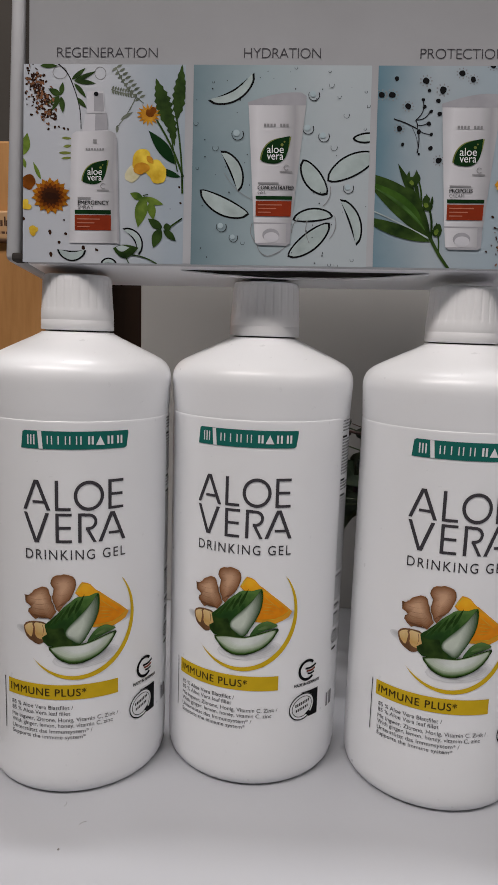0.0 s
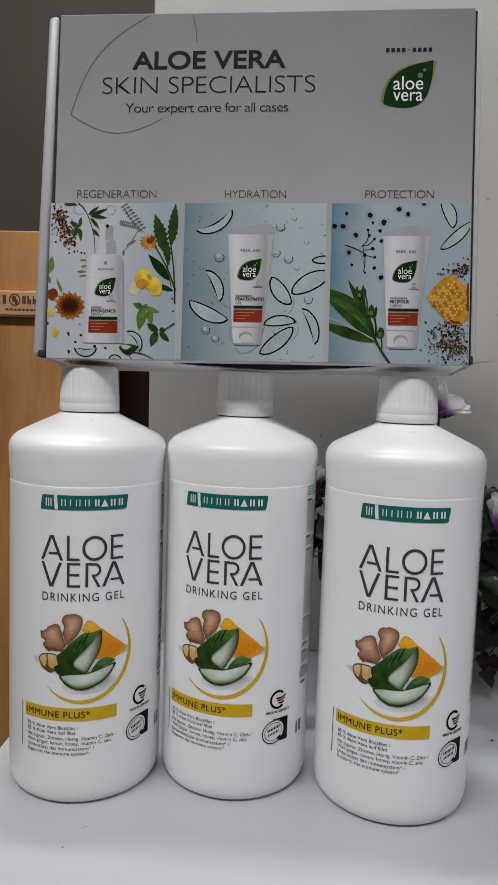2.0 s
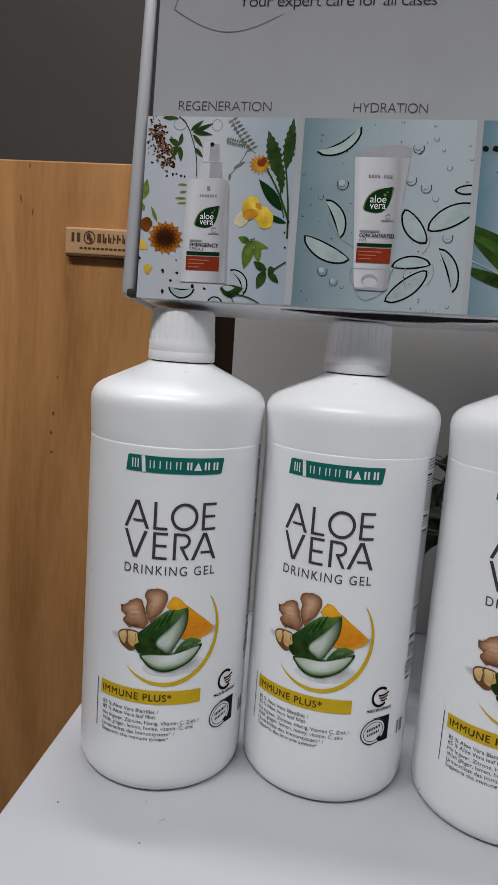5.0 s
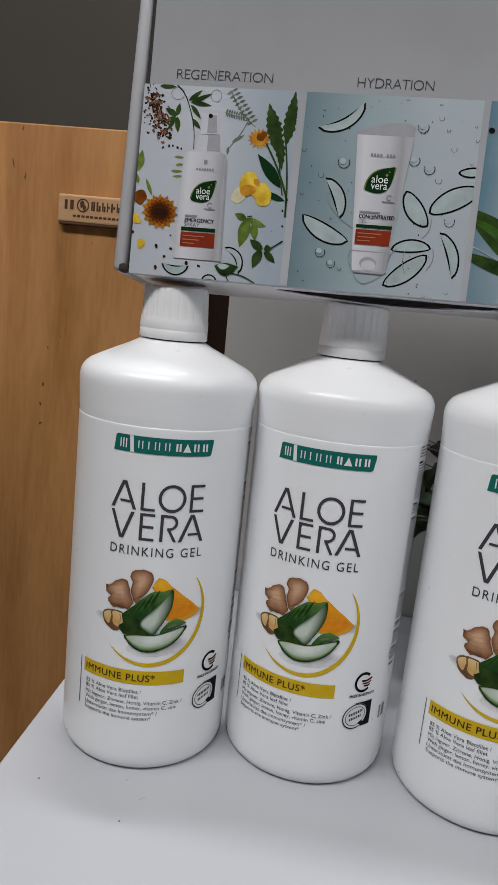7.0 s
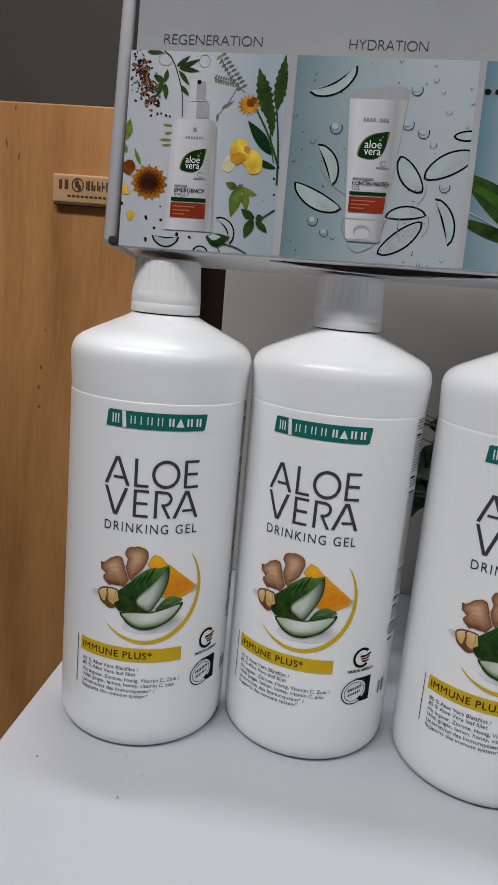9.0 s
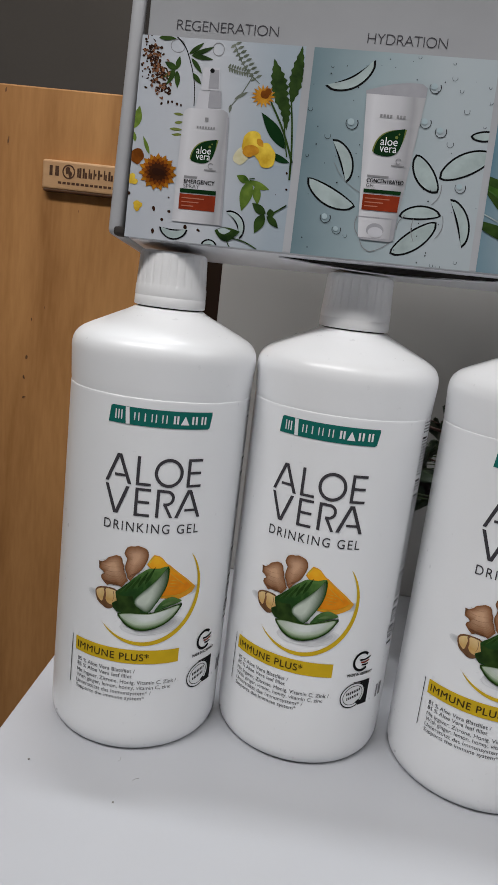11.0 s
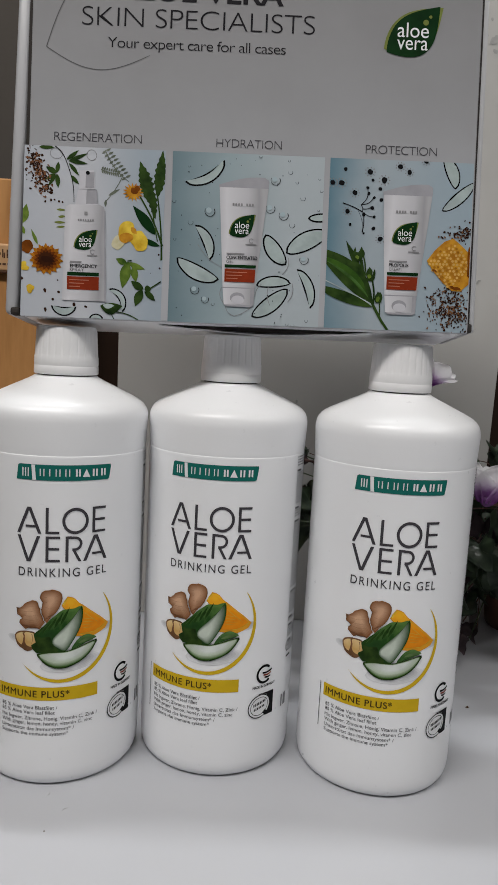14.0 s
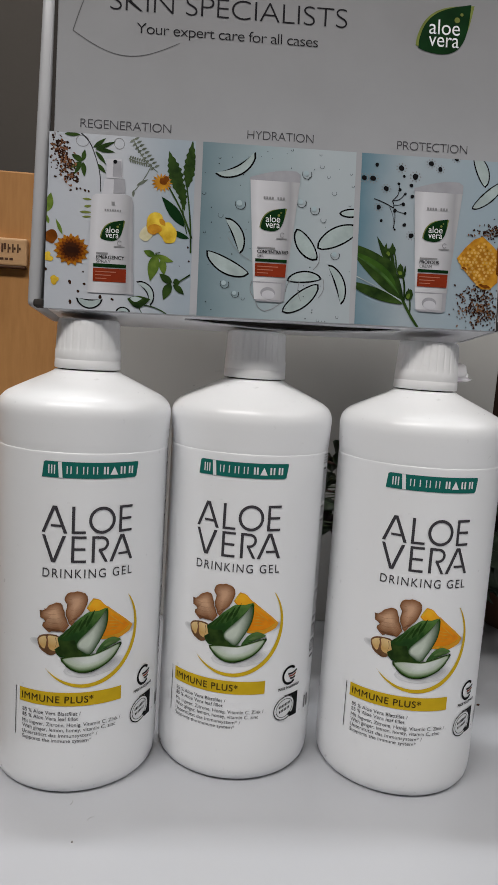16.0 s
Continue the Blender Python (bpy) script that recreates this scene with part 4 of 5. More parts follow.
    printed("title", text_bm("ALOE VERA", -64.2, 387.8, 18.4, 9.6, 0.22), INK_GREY, 1, label="bold dark title")
    printed("title", text_bm("SKIN SPECIALISTS", -80.2, 374.3, 34.2, 9.8, -0.19, 0, 0.94), INK_GREY, 1, label="thin dark title")
    printed("subtitle", text_bm("Your expert care for all cases", -67.3, 364.2, 20.3, 5.2, -0.10, 0, 0.9), INK_GREY, 1)
    printed("caption", text_bm("REGENERATION", -92.2, 318.0, -49.0, 4.4, -0.16, 0, 0.92), INK_SOFT, 1)
    printed("caption", text_bm("HYDRATION", -12.2, 318.0, 20.2, 4.4, -0.16, 0, 0.92), INK_SOFT, 1)
    printed("caption", text_bm("PROTECTION", 61.8, 318.0, 97.2, 4.4, -0.16, 0, 0.92), INK_SOFT, 1)
    # large leaf outline behind the title
    printed("leaf_outline", art_bm([stroke(bow(-97.2, 363.2, -55.5, 417.0, 8.5, 24), 0.5, 0.35), stroke(bow(-97.2, 363.2, -46.5, 361.0, -9.0, 20), 0.5, 0.25), stroke(bow(-32.2, 417.0, -29.6, 401.8, 0.7), 0.5)]), INK_PALE_LINE, 0, label="thin grey leaf outline")
    # brand mark as plain bars
    printed("brand_bar", art_bm([rect(79.8, 403.6, 80.9, 408.2), rect(81.8, 403.6, 84.1, 408.2)]), INK_MID, 1)
    printed("brand_bar", art_bm([rect(70.8 + k * 2.75, 395.2, 72.6 + k * 2.75, 397.3) for k in range(9) if k != 4] + [rect(82.4, 396.0, 83.1, 396.6)]), INK_GREY, 1, label="row of small dark bars")

    def leaf_badge(x, y, k, parent, layer):
        printed("leaf_badge", art_bm([leaf(x - 0.4 * k, y + 5.6 * k, x + 28.2 * k, y + 26.6 * k, 8.2 * k, 12.4 * k, 18)]), INK_OLIVE, layer, parent)
        printed("leaf_badge", art_bm([leaf(x + 1.0 * k, y + 4.2 * k, x + 26.6 * k, y + 27.0 * k, 7.6 * k, 12.6 * k, 18)]), INK_GREEN, layer + 1, parent, "dark green printed leaf")
        printed("leaf_word", text_bm("aloe", x + 6.0 * k, y + 11.6 * k, x + 21.4 * k, 7.4 * k), INK_WHITE, layer + 2, parent)
        printed("leaf_word", text_bm("vera", x + 6.0 * k, y + 5.6 * k, x + 21.2 * k, 7.4 * k), INK_WHITE, layer + 2, parent)
        printed("leaf_drop", art_bm([ellipse(x + 19.8 * k, y + 19.0 * k, 1.4 * k, 1.4 * k, 0, 14), ellipse(x + 22.0 * k, y + 21.8 * k, 0.8 * k, 0.8 * k, 0, 12)]), INK_OLIVE, layer + 2, parent)

    leaf_badge(69.0, 363.6, 1.0, lid, 1)

    # three picture panels; art is drawn on a 10-to-the-millimetre-like grid and placed by these functions
    def grid(x0, x1, left0, left1, right0, right1, top, bottom):
        def at(u, v):
            q = (v - top) / (bottom - top)
            l, r = left0 + (left1 - left0) * q, right0 + (right1 - right0) * q
            return x0 + (x1 - x0) * (u - l) / (r - l), 315.2 - 83.8 * q
        return at

    def g(at, pts):
        return [at(u, v) for u, v in pts]

    def clip(bm, x0, x1):
        for co, no in (((x0, 0, 0), (-1, 0, 0)), ((x1, 0, 0), (1, 0, 0)), ((0, 231.4, 0), (0, -1, 0)), ((0, 315.2, 0), (0, 1, 0))):
            bmesh.ops.bisect_plane(bm, geom=bm.verts[:] + bm.edges[:] + bm.faces[:], plane_co=co, plane_no=no, clear_outer=True)
        return bm

    one = grid(-106.6, -36.8, 103, 60, 740, 715, 85, 862)
    two = grid(-33.4, 41.8, 45, 12, 757, 755, 87, 893)
    three = grid(44.6, 116.0, 50, 30, 727, 730, 87, 885)
    ground1 = printed("picture_panel", art_bm([rect(-106.6, 231.4, -36.8, 315.2)]), SKY_1, 0, carton, "printed picture of herbs, flowers and a spray bottle")
    ground2 = printed("picture_panel", art_bm([rect(-33.4, 231.4, 41.8, 315.2)]), SKY_2, 0, carton, "printed picture of aloe slices, bubbles and a tube")
    ground3 = printed("picture_panel", art_bm([rect(44.6, 231.4, 116.0, 315.2)]), SKY_3, 0, carton, "printed picture of honeycomb, blossoms and a tube")

    def p1(name, outlines, material, layer=1):
        printed(name, clip(art_bm([g(one, o) for o in outlines]), -106.6, -36.8), material, layer, ground1)

    def p2(name, outlines, material, layer=1):
        printed(name, clip(art_bm([g(two, o) for o in outlines]), -33.4, 41.8), material, layer, ground2)

    def p3(name, outlines, material, layer=1):
        printed(name, clip(art_bm([g(three, o) for o in outlines]), 44.6, 116.0), material, layer, ground3)

    rnd = random.Random(21)

    # panel one: herbs and flowers
    seeds, pale = [], []
    for k in range(230):
        q = rnd.random()
        u, v = 135 + 60 * q + rnd.gauss(0, 22), 125 + 165 * q + rnd.gauss(0, 20)
        (seeds if rnd.random() < 0.74 else pale).append(blob(u, v, rnd.uniform(3, 8), rnd.uniform(2.5, 6), rnd.uniform(0, 180), 0.3, k, 8))
    for u, v, r in ((178, 742, 9), (214, 782, 7), (242, 748, 7), (312, 802, 9), (366, 810, 7), (178, 830, 9), (252, 335, 6), (216, 330, 6), (232, 328, 5), (268, 338, 5), (124, 282, 6), (706, 560, 5), (710, 622, 5), (238, 694, 4), (668, 645, 2), (70, 690, 9)):
        seeds.append(blob(u, v, r, r * 0.85, rnd.uniform(0, 90), 0.2, int(u), 10))
    p1("printed_seed", seeds, INK_BROWN, 1)
    p1("printed_seed", pale, INK_GINGER_MID, 2)
    p1("printed_stem", [stroke(bow(240, 85, 292, 160, -8) + bow(292, 160, 320, 336, -10)[1:], 5, 3)], INK_BLACK, 1)
    p1("printed_leaf", [leaf(168, 92, 238, 92, 9, 10), leaf(290, 145, 346, 100, 10, 8), leaf(300, 150, 388, 112, 10, 8), leaf(300, 150, 386, 160, 9, 10), leaf(300, 160, 345, 215, 8, 10), leaf(310, 215, 345, 255, 10, 8)], INK_DEEP, 2)
    p1("printed_leaf", [leaf(245, 205, 196, 180, 12, 14), leaf(245, 205, 255, 155, 10, 10), leaf(245, 210, 250, 276, 10, 12), leaf(240, 210, 190, 240, 9, 9), leaf(240, 215, 205, 268, 8, 8)], INK_DEEP, 2)
    p1("printed_ring", [stroke(ellipse(245, 118, 28, 24, 0, 20) + [(273, 118)], 2.5), stroke(ellipse(404, 120, 22, 24, 0, 20) + [(426, 120)], 2.5)], INK_MID, 1)
    fern = [stroke(bow(465, 95, 572, 235, 14), 5, 3), stroke(bow(445, 182, 545, 200, 6), 5, 3), stroke(bow(545, 205, 462, 330, -6), 4, 3)]
    for k in range(9):
        u, v = 468 + 11 * k, 98 + 14.5 * k
        fern += [leaf(u, v, u + 24, v - 12, 5, 5), leaf(u, v, u - 18, v + 14, 5, 5)]
        fern += [leaf(450 + 10 * k, 183 + 2 * k, 456 + 10 * k, 168 + 2 * k, 4, 4), leaf(450 + 10 * k, 183 + 2 * k, 454 + 10 * k, 202 + 2 * k, 4, 4)] if k < 8 else []
    fern += [leaf(478, 300, 530, 268, 6, 7), leaf(465, 320, 462, 352, 6, 6)]
    p1("printed_fern", fern, ink("fern_grey", (0.20, 0.22, 0.18), tint=(0.06, 0.075, 0.05), scale=200.0), 1)
    p1("printed_leaf", [leaf(665, 330, 622, 138, 36, 26, 16, 0.16), leaf(700, 300, 726, 84, 26, 24, 16, 0.16), leaf(668, 250, 690, 400, 18, 20, 12, 0.2)], INK_DEEP, 1)
    p1("printed_leaf", [leaf(690, 470, 588, 340, 26, 22), leaf(712, 520, 612, 482, 10, 16)], INK_GREEN, 2)
    p1("printed_stem", [stroke(bow(622, 300, 722, 520, -8), 7, 9), stroke(bow(700, 290, 718, 585, -6), 6, 8), stroke(bow(672, 250, 700, 500, 6), 6, 5)], INK_DEEP, 3)
    petals = [leaf(590, 280, 590 + 48 * math.cos(a), 280 + 44 * math.sin(a), 6, 6) for a in [0.42 * k for k in range(15)]]
    p1("printed_blossom", petals, INK_HONEY, 2)
    p1("printed_blossom", [blob(600, 270, 20, 18, 0, 0.3, 3)], INK_AMBER, 3)
    p1("printed_petal", [blob(560, 460, 42, 44, 20, 0.12, 5), blob(616, 500, 40, 46, 10, 0.14, 6)], INK_LEMON, 3)
    p1("printed_petal", [blob(522, 508, 28, 38, 30, 0.14, 7)], ink("pale_petal", (0.66, 0.62, 0.46), tint=(0.50, 0.46, 0.26), scale=200.0), 2)
    p1("printed_petal", [blob(556, 488, 30, 24, 10, 0.16, 8), leaf(580, 440, 605, 470, 12, 12)], INK_HONEY, 4)
    p1("printed_leaf", [leaf(566, 596, 536, 720, 26, 24), leaf(560, 605, 508, 585, 14, 16), leaf(566, 600, 642, 628, 18, 10), leaf(590, 615, 600, 690, 18, 16)], INK_FRESH, 2)
    p1("printed_leaf", [leaf(636, 720, 578, 684, 14, 20), leaf(630, 722, 596, 800, 22, 18), leaf(640, 720, 672, 715, 18, 16), leaf(640, 730, 690, 772, 12, 16)], INK_DEEP, 3)
    p1("printed_stem", [stroke([(660, 720), (716, 682)], 6), stroke([(560, 595), (582, 590)], 4)], INK_DEEP, 4)
    p1("printed_leaf", [leaf(84, 440, 104, 352, 20, 16), leaf(150, 535, 122, 466, 8, 8), leaf(90, 490, 82, 450, 8, 8)], INK_FRESH, 1)
    def rays(r, w, turn):
        return [leaf(188, 600, 188 + r * math.cos(turn + a), 600 + 0.92 * r * math.sin(turn + a), w, w, 8) for a in [2 * math.pi * k / 15 for k in range(15)]]

    for r, w, turn, tone, layer in ((80, 17, 0.1, (0.52, 0.20, 0.014), 3), (69, 15, 0.28, (0.36, 0.10, 0.008), 3.8), (56, 13, 0.1, (0.17, 0.042, 0.006), 4.6), (42, 11, 0.28, (0.060, 0.018, 0.006), 5.4)):
        p1("printed_flower", rays(r, w, turn), ink("flower_ray", tone, vary=0.3), layer)
    p1("printed_flower", [blob(190, 600, 20, 18, 0, 0.3, 2)], ink("flower_heart", (0.030, 0.010, 0.005)), 6.2)
    p1("printed_bud", [blob(100, 545, 28, 30, 0, 0.15, 4)], INK_AMBER, 2)
    p1("printed_bud", [blob(86, 636, 20, 18, 0, 0.3, 5), blob(110, 736, 20, 17, 0, 0.3, 9), leaf(110, 740, 130, 725, 8, 8)], INK_LEMON, 2)
    p1("printed_sprig", [leaf(240, 372, 284, 374, 5, 6), leaf(246, 405, 282, 400, 7, 5), leaf(226, 430, 282, 430, 6, 6), leaf(236, 452, 284, 448, 5, 5)], INK_OLIVE, 1)
    # spray bottle
    p1("printed_spray", [[(280, 372), (286, 356), (302, 347), (440, 345), (456, 354), (462, 372), (460, 784), (256, 784)]], SPRAY_PRINT, 5)
    p1("printed_spray", [[(456, 372), (463, 372), (461, 786), (452, 786)]], INK_TUBE_DARK, 6)
    p1("printed_bar", [[(292, 688 + 15 * k), (292 + w, 688 + 15 * k), (292 + w, 692 + 15 * k), (292, 692 + 15 * k)] for k, w in enumerate((92, 70, 50))], INK_RUST_PALE, 8)
    p1("printed_nozzle", [[(340, 278), (426, 276), (428, 346), (326, 348)], [(350, 192), (414, 188), (418, 274), (346, 276)]], INK_TUBE, 5)
    p1("printed_nozzle", [[(380, 278), (426, 276), (428, 340), (376, 342)], [(378, 200), (412, 198), (414, 268), (374, 268)]], INK_TUBE_DARK, 6)
    p1("printed_nozzle", [ellipse(386, 202, 9, 9, 0, 14)], INK_BLACK, 7)
    p1("printed_band", [[(284, 654), (430, 654), (430, 670), (284, 670)]], INK_GREEN, 7)
    p1("printed_band", [[(283, 674), (430, 674), (428, 734), (281, 734)]], INK_RUST, 7)
    p1("printed_bar", [[(337 + 11 * k, 412), (344 + 11 * k, 412), (344 + 11 * k, 421), (337 + 11 * k, 421)] for k in range(7)] + [[(368, 378), (382, 378), (382, 394), (368, 394)], [(298, 604), (350, 604), (350, 612), (298, 612)], [(376, 574), (424, 574), (424, 579), (376, 579)]] + [stroke([(402 + 10 * math.cos(radians(40 + 10 * k)), 560 + 10 * math.sin(radians(40 + 10 * k))) for k in range(30)], 3)], INK_MID, 7)
    x0, y0 = one(316, 552)
    leaf_badge(x0, y0 - 0.9, 0.41, ground1, 6)
    xa, ya = one(297, 633)
    for d in (0.0, 0.12):
        printed("printed_word", text_bm("EMERGENCY", xa + d, ya, xa + 13.4 + d, 1.75), INK_BLACK, 7 + 3 * d, ground1)
    xa, ya = one(296, 651)
    printed("printed_word", text_bm("SPRAY", xa, ya, xa + 7.0, 1.6, -0.1), INK_GREY, 7, ground1)
    xa, ya = one(297, 614)
    printed("printed_word", text_bm("INSTANT", xa, ya, xa + 6.0, 1.0, -0.1), INK_MID, 7, ground1)
    # aloe rings at the foot
    def round_leaf(x0, y0, x1, y1, left, right, n=18):
        dx, dy = x1 - x0, y1 - y0
        d = math.hypot(dx, dy)
        def at(t, w, power):
            b = w * math.sin(math.pi * t) ** power
            return x0 + dx * t - dy / d * b, y0 + dy * t + dx / d * b
        return [at(k / n, left, 0.55 if left > 0 else 1.2) for k in range(n + 1)] + [at(k / n, -right, 0.55 if right > 0 else 1.2) for k in range(n - 1, 0, -1)]

    def slice_pair(fn, specs, inset, layer):
        for u0, v0, u1, v1, a, b in specs:
            fn("printed_slice", [round_leaf(u0, v0, u1, v1, a, b)], INK_BLACK, layer)
            e = inset * 1.3 / math.hypot(u1 - u0, v1 - v0)
            fn("printed_gel", [round_leaf(u0 + (u1 - u0) * e, v0 + (v1 - v0) * e, u1 - (u1 - u0) * e, v1 - (v1 - v0) * e, a - inset, b - inset)], INK_GEL_PALE, layer + 1)

    slice_pair(p1, [(204, 810, 324, 812, 46, -4), (380, 864, 448, 864, 2, 24), (474, 724, 538, 830, -14, 48)], 6, 2)
    p1("printed_slice", [leaf(434, 804, 538, 800, 40, 14), stroke(bow(486, 828, 610, 862, -10), 5), stroke(bow(486, 828, 500, 864, 4), 4)], INK_DEEP, 4)
    p1("printed_gel", [leaf(446, 800, 500, 800, 16, 8)], INK_GEL_PALE, 5)

    # panel two: aloe slices and bubbles
    slice_pair(p2, [(98, 230, 288, 118, 62, -14), (146, 430, 218, 598, 0, 56), (58, 588, 264, 686, 58, 19), (484, 462, 588, 604, 50, 30), (586, 548, 790, 440, 36, 55), (640, 620, 712, 808, -2, 54),
                    (444, 706, 614, 690, 16, 42), (424, 856, 600, 716, 48, 30), (686, 378, 800, 366, 24, 20)], 7.5, 1)
    bub, shine = [], []
    for u, v, r in ((528, 206, 22), (506, 340, 22), (570, 370, 22), (660, 286, 11), (612, 414, 13), (674, 576, 21), (218, 364, 24), (126, 420, 12), (48, 322, 9), (146, 738, 21), (196, 782, 18), (234, 802, 8), (598, 166, 10), (630, 212, 7), (694, 866, 7), (600, 886, 7), (628, 890, 8), (748, 248, 6), (456, 98, 6), (590, 112, 5), (736, 192, 5), (736, 340, 5), (122, 156, 5), (50, 502, 6)):
        lo = [(u + r * math.cos(radians(a)), v + r * math.sin(radians(a))) for a in range(-30, 215, 12)]
        bub.append(stroke(lo, max(2.0, r * 0.16), max(1.2, r * 0.08)))
        if r > 15:
            shine.append(ellipse(u - r * 0.2, v - r * 0.2, r * 0.55, r * 0.55, 0, 14))
    for k in range(60):
        u, v, r = rnd.uniform(20, 750), rnd.uniform(95, 885), rnd.uniform(1.2, 3.2)
        if not (280 < u < 480 and 220 < v < 820):
            bub.append(ellipse(u, v, r, r, 0, 8))
    p2("printed_bubble", bub, INK_GREY, 3)
    p2("printed_bubble", shine, INK_DROP, 3)
    p2("printed_thread", [stroke(bow(505, 710, 515, 800, 10), 3), stroke(bow(600, 570, 570, 650, -12), 3), stroke(bow(620, 690, 600, 780, -14), 3), stroke(bow(296, 812, 340, 856, 10), 3), stroke(bow(340, 856, 420, 812, 6), 3), stroke(bow(160, 520, 280, 630, 14), 2), stroke(bow(440, 760, 470, 700, -8), 3), stroke(bow(276, 720, 290, 800, 14), 3)], INK_MID, 3)

    def tube(fn, at, ground, dx, dy, words, wide, skin):
        fn("printed_tube", [[(262 + dx, 236 + dy)] + [(262 + dx + 236 * k / 12, 236 + dy - 40 * math.sin(math.pi * 0.62 * k / 12)) for k in range(1, 12)] + [(498 + dx, 210 + dy), (496 + dx, 250 + dy), (262 + dx, 250 + dy)]], INK_TUBE_DARK, 4)
        fn("printed_tube", [[(264 + dx, 248 + dy), (496 + dx, 248 + dy), (440 + dx, 722 + dy), (282 + dx, 722 + dy)]], skin, 4)
        fn("printed_lid", [[(282 + dx, 722 + dy), (438 + dx, 722 + dy), (434 + dx, 804 + dy), (420 + dx, 812 + dy), (300 + dx, 810 + dy), (288 + dx, 800 + dy)]], skin, 5)
        fn("printed_lid", [[(280 + dx, 719 + dy), (440 + dx, 719 + dy), (440 + dx, 724 + dy), (280 + dx, 724 + dy)], ellipse(354 + dx, 770 + dy, 36, 27, 0, 20), [(418 + dx, 724 + dy), (438 + dx, 724 + dy), (434 + dx, 804 + dy), (416 + dx, 810 + dy)], [(290 + dx, 802 + dy), (432 + dx, 802 + dy), (420 + dx, 812 + dy), (300 + dx, 811 + dy)]], INK_TUBE_DARK, 6)
        fn("printed_lid", [ellipse(356 + dx, 779 + dy, 31, 21, 0, 20)], INK_TUBE, 7)
        fn("printed_band", [[(291 + dx, 612 + dy), (442 + dx, 612 + dy), (441 + dx, 626 + dy), (291 + dx, 626 + dy)]], INK_GREEN, 7)
        fn("printed_band", [[(291 + dx, 632 + dy), (440 + dx, 632 + dy), (436 + dx, 694 + dy), (290 + dx, 694 + dy)]], INK_RUST, 7)
        fn("printed_bar", [[(300 + dx, 646 + dy + 15 * k), (300 + dx + w, 646 + dy + 15 * k), (300 + dx + w, 650 + dy + 15 * k), (300 + dx, 650 + dy + 15 * k)] for k, w in enumerate((100, 76, 54))], INK_RUST_PALE, 8)
        fn("printed_bar", [[(326 + dx + 13 * k, 322 + dy), (335 + dx + 13 * k, 322 + dy), (335 + dx + 13 * k, 334 + dy), (326 + dx + 13 * k, 334 + dy)] for k in range(8) if k != 4] + [[(300 + dx, 557 + dy), (386 + dx, 557 + dy), (386 + dx, 564 + dy), (300 + dx, 564 + dy)], [(390 + dx, 512 + dy), (442 + dx, 512 + dy), (442 + dx, 517 + dy), (390 + dx, 517 + dy)], stroke([(418 + dx + 10 * math.cos(radians(40 + 10 * k)), 497 + dy + 10 * math.sin(radians(40 + 10 * k))) for k in range(30)], 3)], INK_MID, 7)
        x0, y0 = at(310 + dx, 484 + dy)
        leaf_badge(x0, y0 - 0.7, 0.46, ground, 6)
        xa, ya = at(299 + dx, 586 + dy)
        for d in (0.0, 0.12):
            printed("printed_word", text_bm(words[0], xa + d, ya, xa + wide + d, 1.7), INK_BLACK, 8 + 3 * d, ground)
        xa, ya = at(299 + dx, 605 + dy)
        printed("printed_word", text_bm(words[1], xa, ya, xa + 3.6 + 2.6 * (len(words[1]) > 3), 1.5, -0.1), INK_GREY, 8, ground)

    tube(p2, two, ground2, 0, 0, ("CONCENTRATED", "GEL"), 15.2, TUBE_PRINT)

    # panel three: blossoms, leaves, honeycomb
    tube(p3, three, ground3, 40, 0, ("PROPOLIS", "CREAM"), 9.6, CREAM_PRINT)
    dark, ray = [], []
    for u, v, r in ((122, 138, 9), (238, 146, 13), (306, 182, 14), (380, 116, 12), (424, 140, 11), (62, 202, 12), (104, 202, 13), (168, 246, 12), (288, 224, 9), (252, 184, 7), (134, 334, 11), (212, 346, 9), (252, 314, 9), (262, 356, 7), (260, 266, 7), (148, 396, 7), (260, 410, 9), (294, 458, 12), (234, 248, 8), (214, 434, 5), (228, 220, 7), (500, 86, 11), (294, 275, 9)):
        dark.append(blob(u, v, r, r, 0, 0.12, int(u), 14))
        if r > 10:
            ray += [ellipse(u + r * 1.75 * math.cos(a), v + r * 1.6 * math.sin(a), r * 0.3, r * 0.22, math.degrees(a), 8) for a in [0.7 * k for k in range(9)]]
    p3("printed_blossom", dark, INK_BLACK, 2)
    p3("printed_blossom", ray, INK_MID, 1)
    p3("printed_stem", [stroke(bow(200, 300, 228, 222, 14), 4), stroke(bow(200, 300, 256, 268, 10), 4), stroke(bow(112, 296, 205, 334, -3), 5), stroke(bow(205, 334, 262, 356, 6), 3), stroke(bow(212, 350, 206, 430, -4), 4), stroke(bow(186, 330, 210, 434, -8), 2), stroke(bow(205, 320, 254, 306, 6), 3), stroke(bow(198, 300, 206, 334, -4), 4)], INK_GREY, 2)
    p3("printed_leaf", [leaf(266, 772, -30, 500, 84, 26, 18), leaf(212, 640, 130, 470, 16, 14)], INK_DEEP, 2)
    p3("printed_leaf", [leaf(250, 744, 0, 540, 52, -8, 14)], INK_LEAF_LIT, 2.8)
    p3("printed_leaf", [leaf(246, 738, 20, 560, 26, -12, 14)], INK_ALOE_LIT, 3.4)
    p3("printed_leaf", [stroke(bow(262, 768, -20, 640, 4), 6, 4)], INK_GEL_PALE, 3.4)
    p3("printed_leaf", [leaf(266, 780, -40, 680, 24, 26, 16)], INK_DEEP, 4.1)
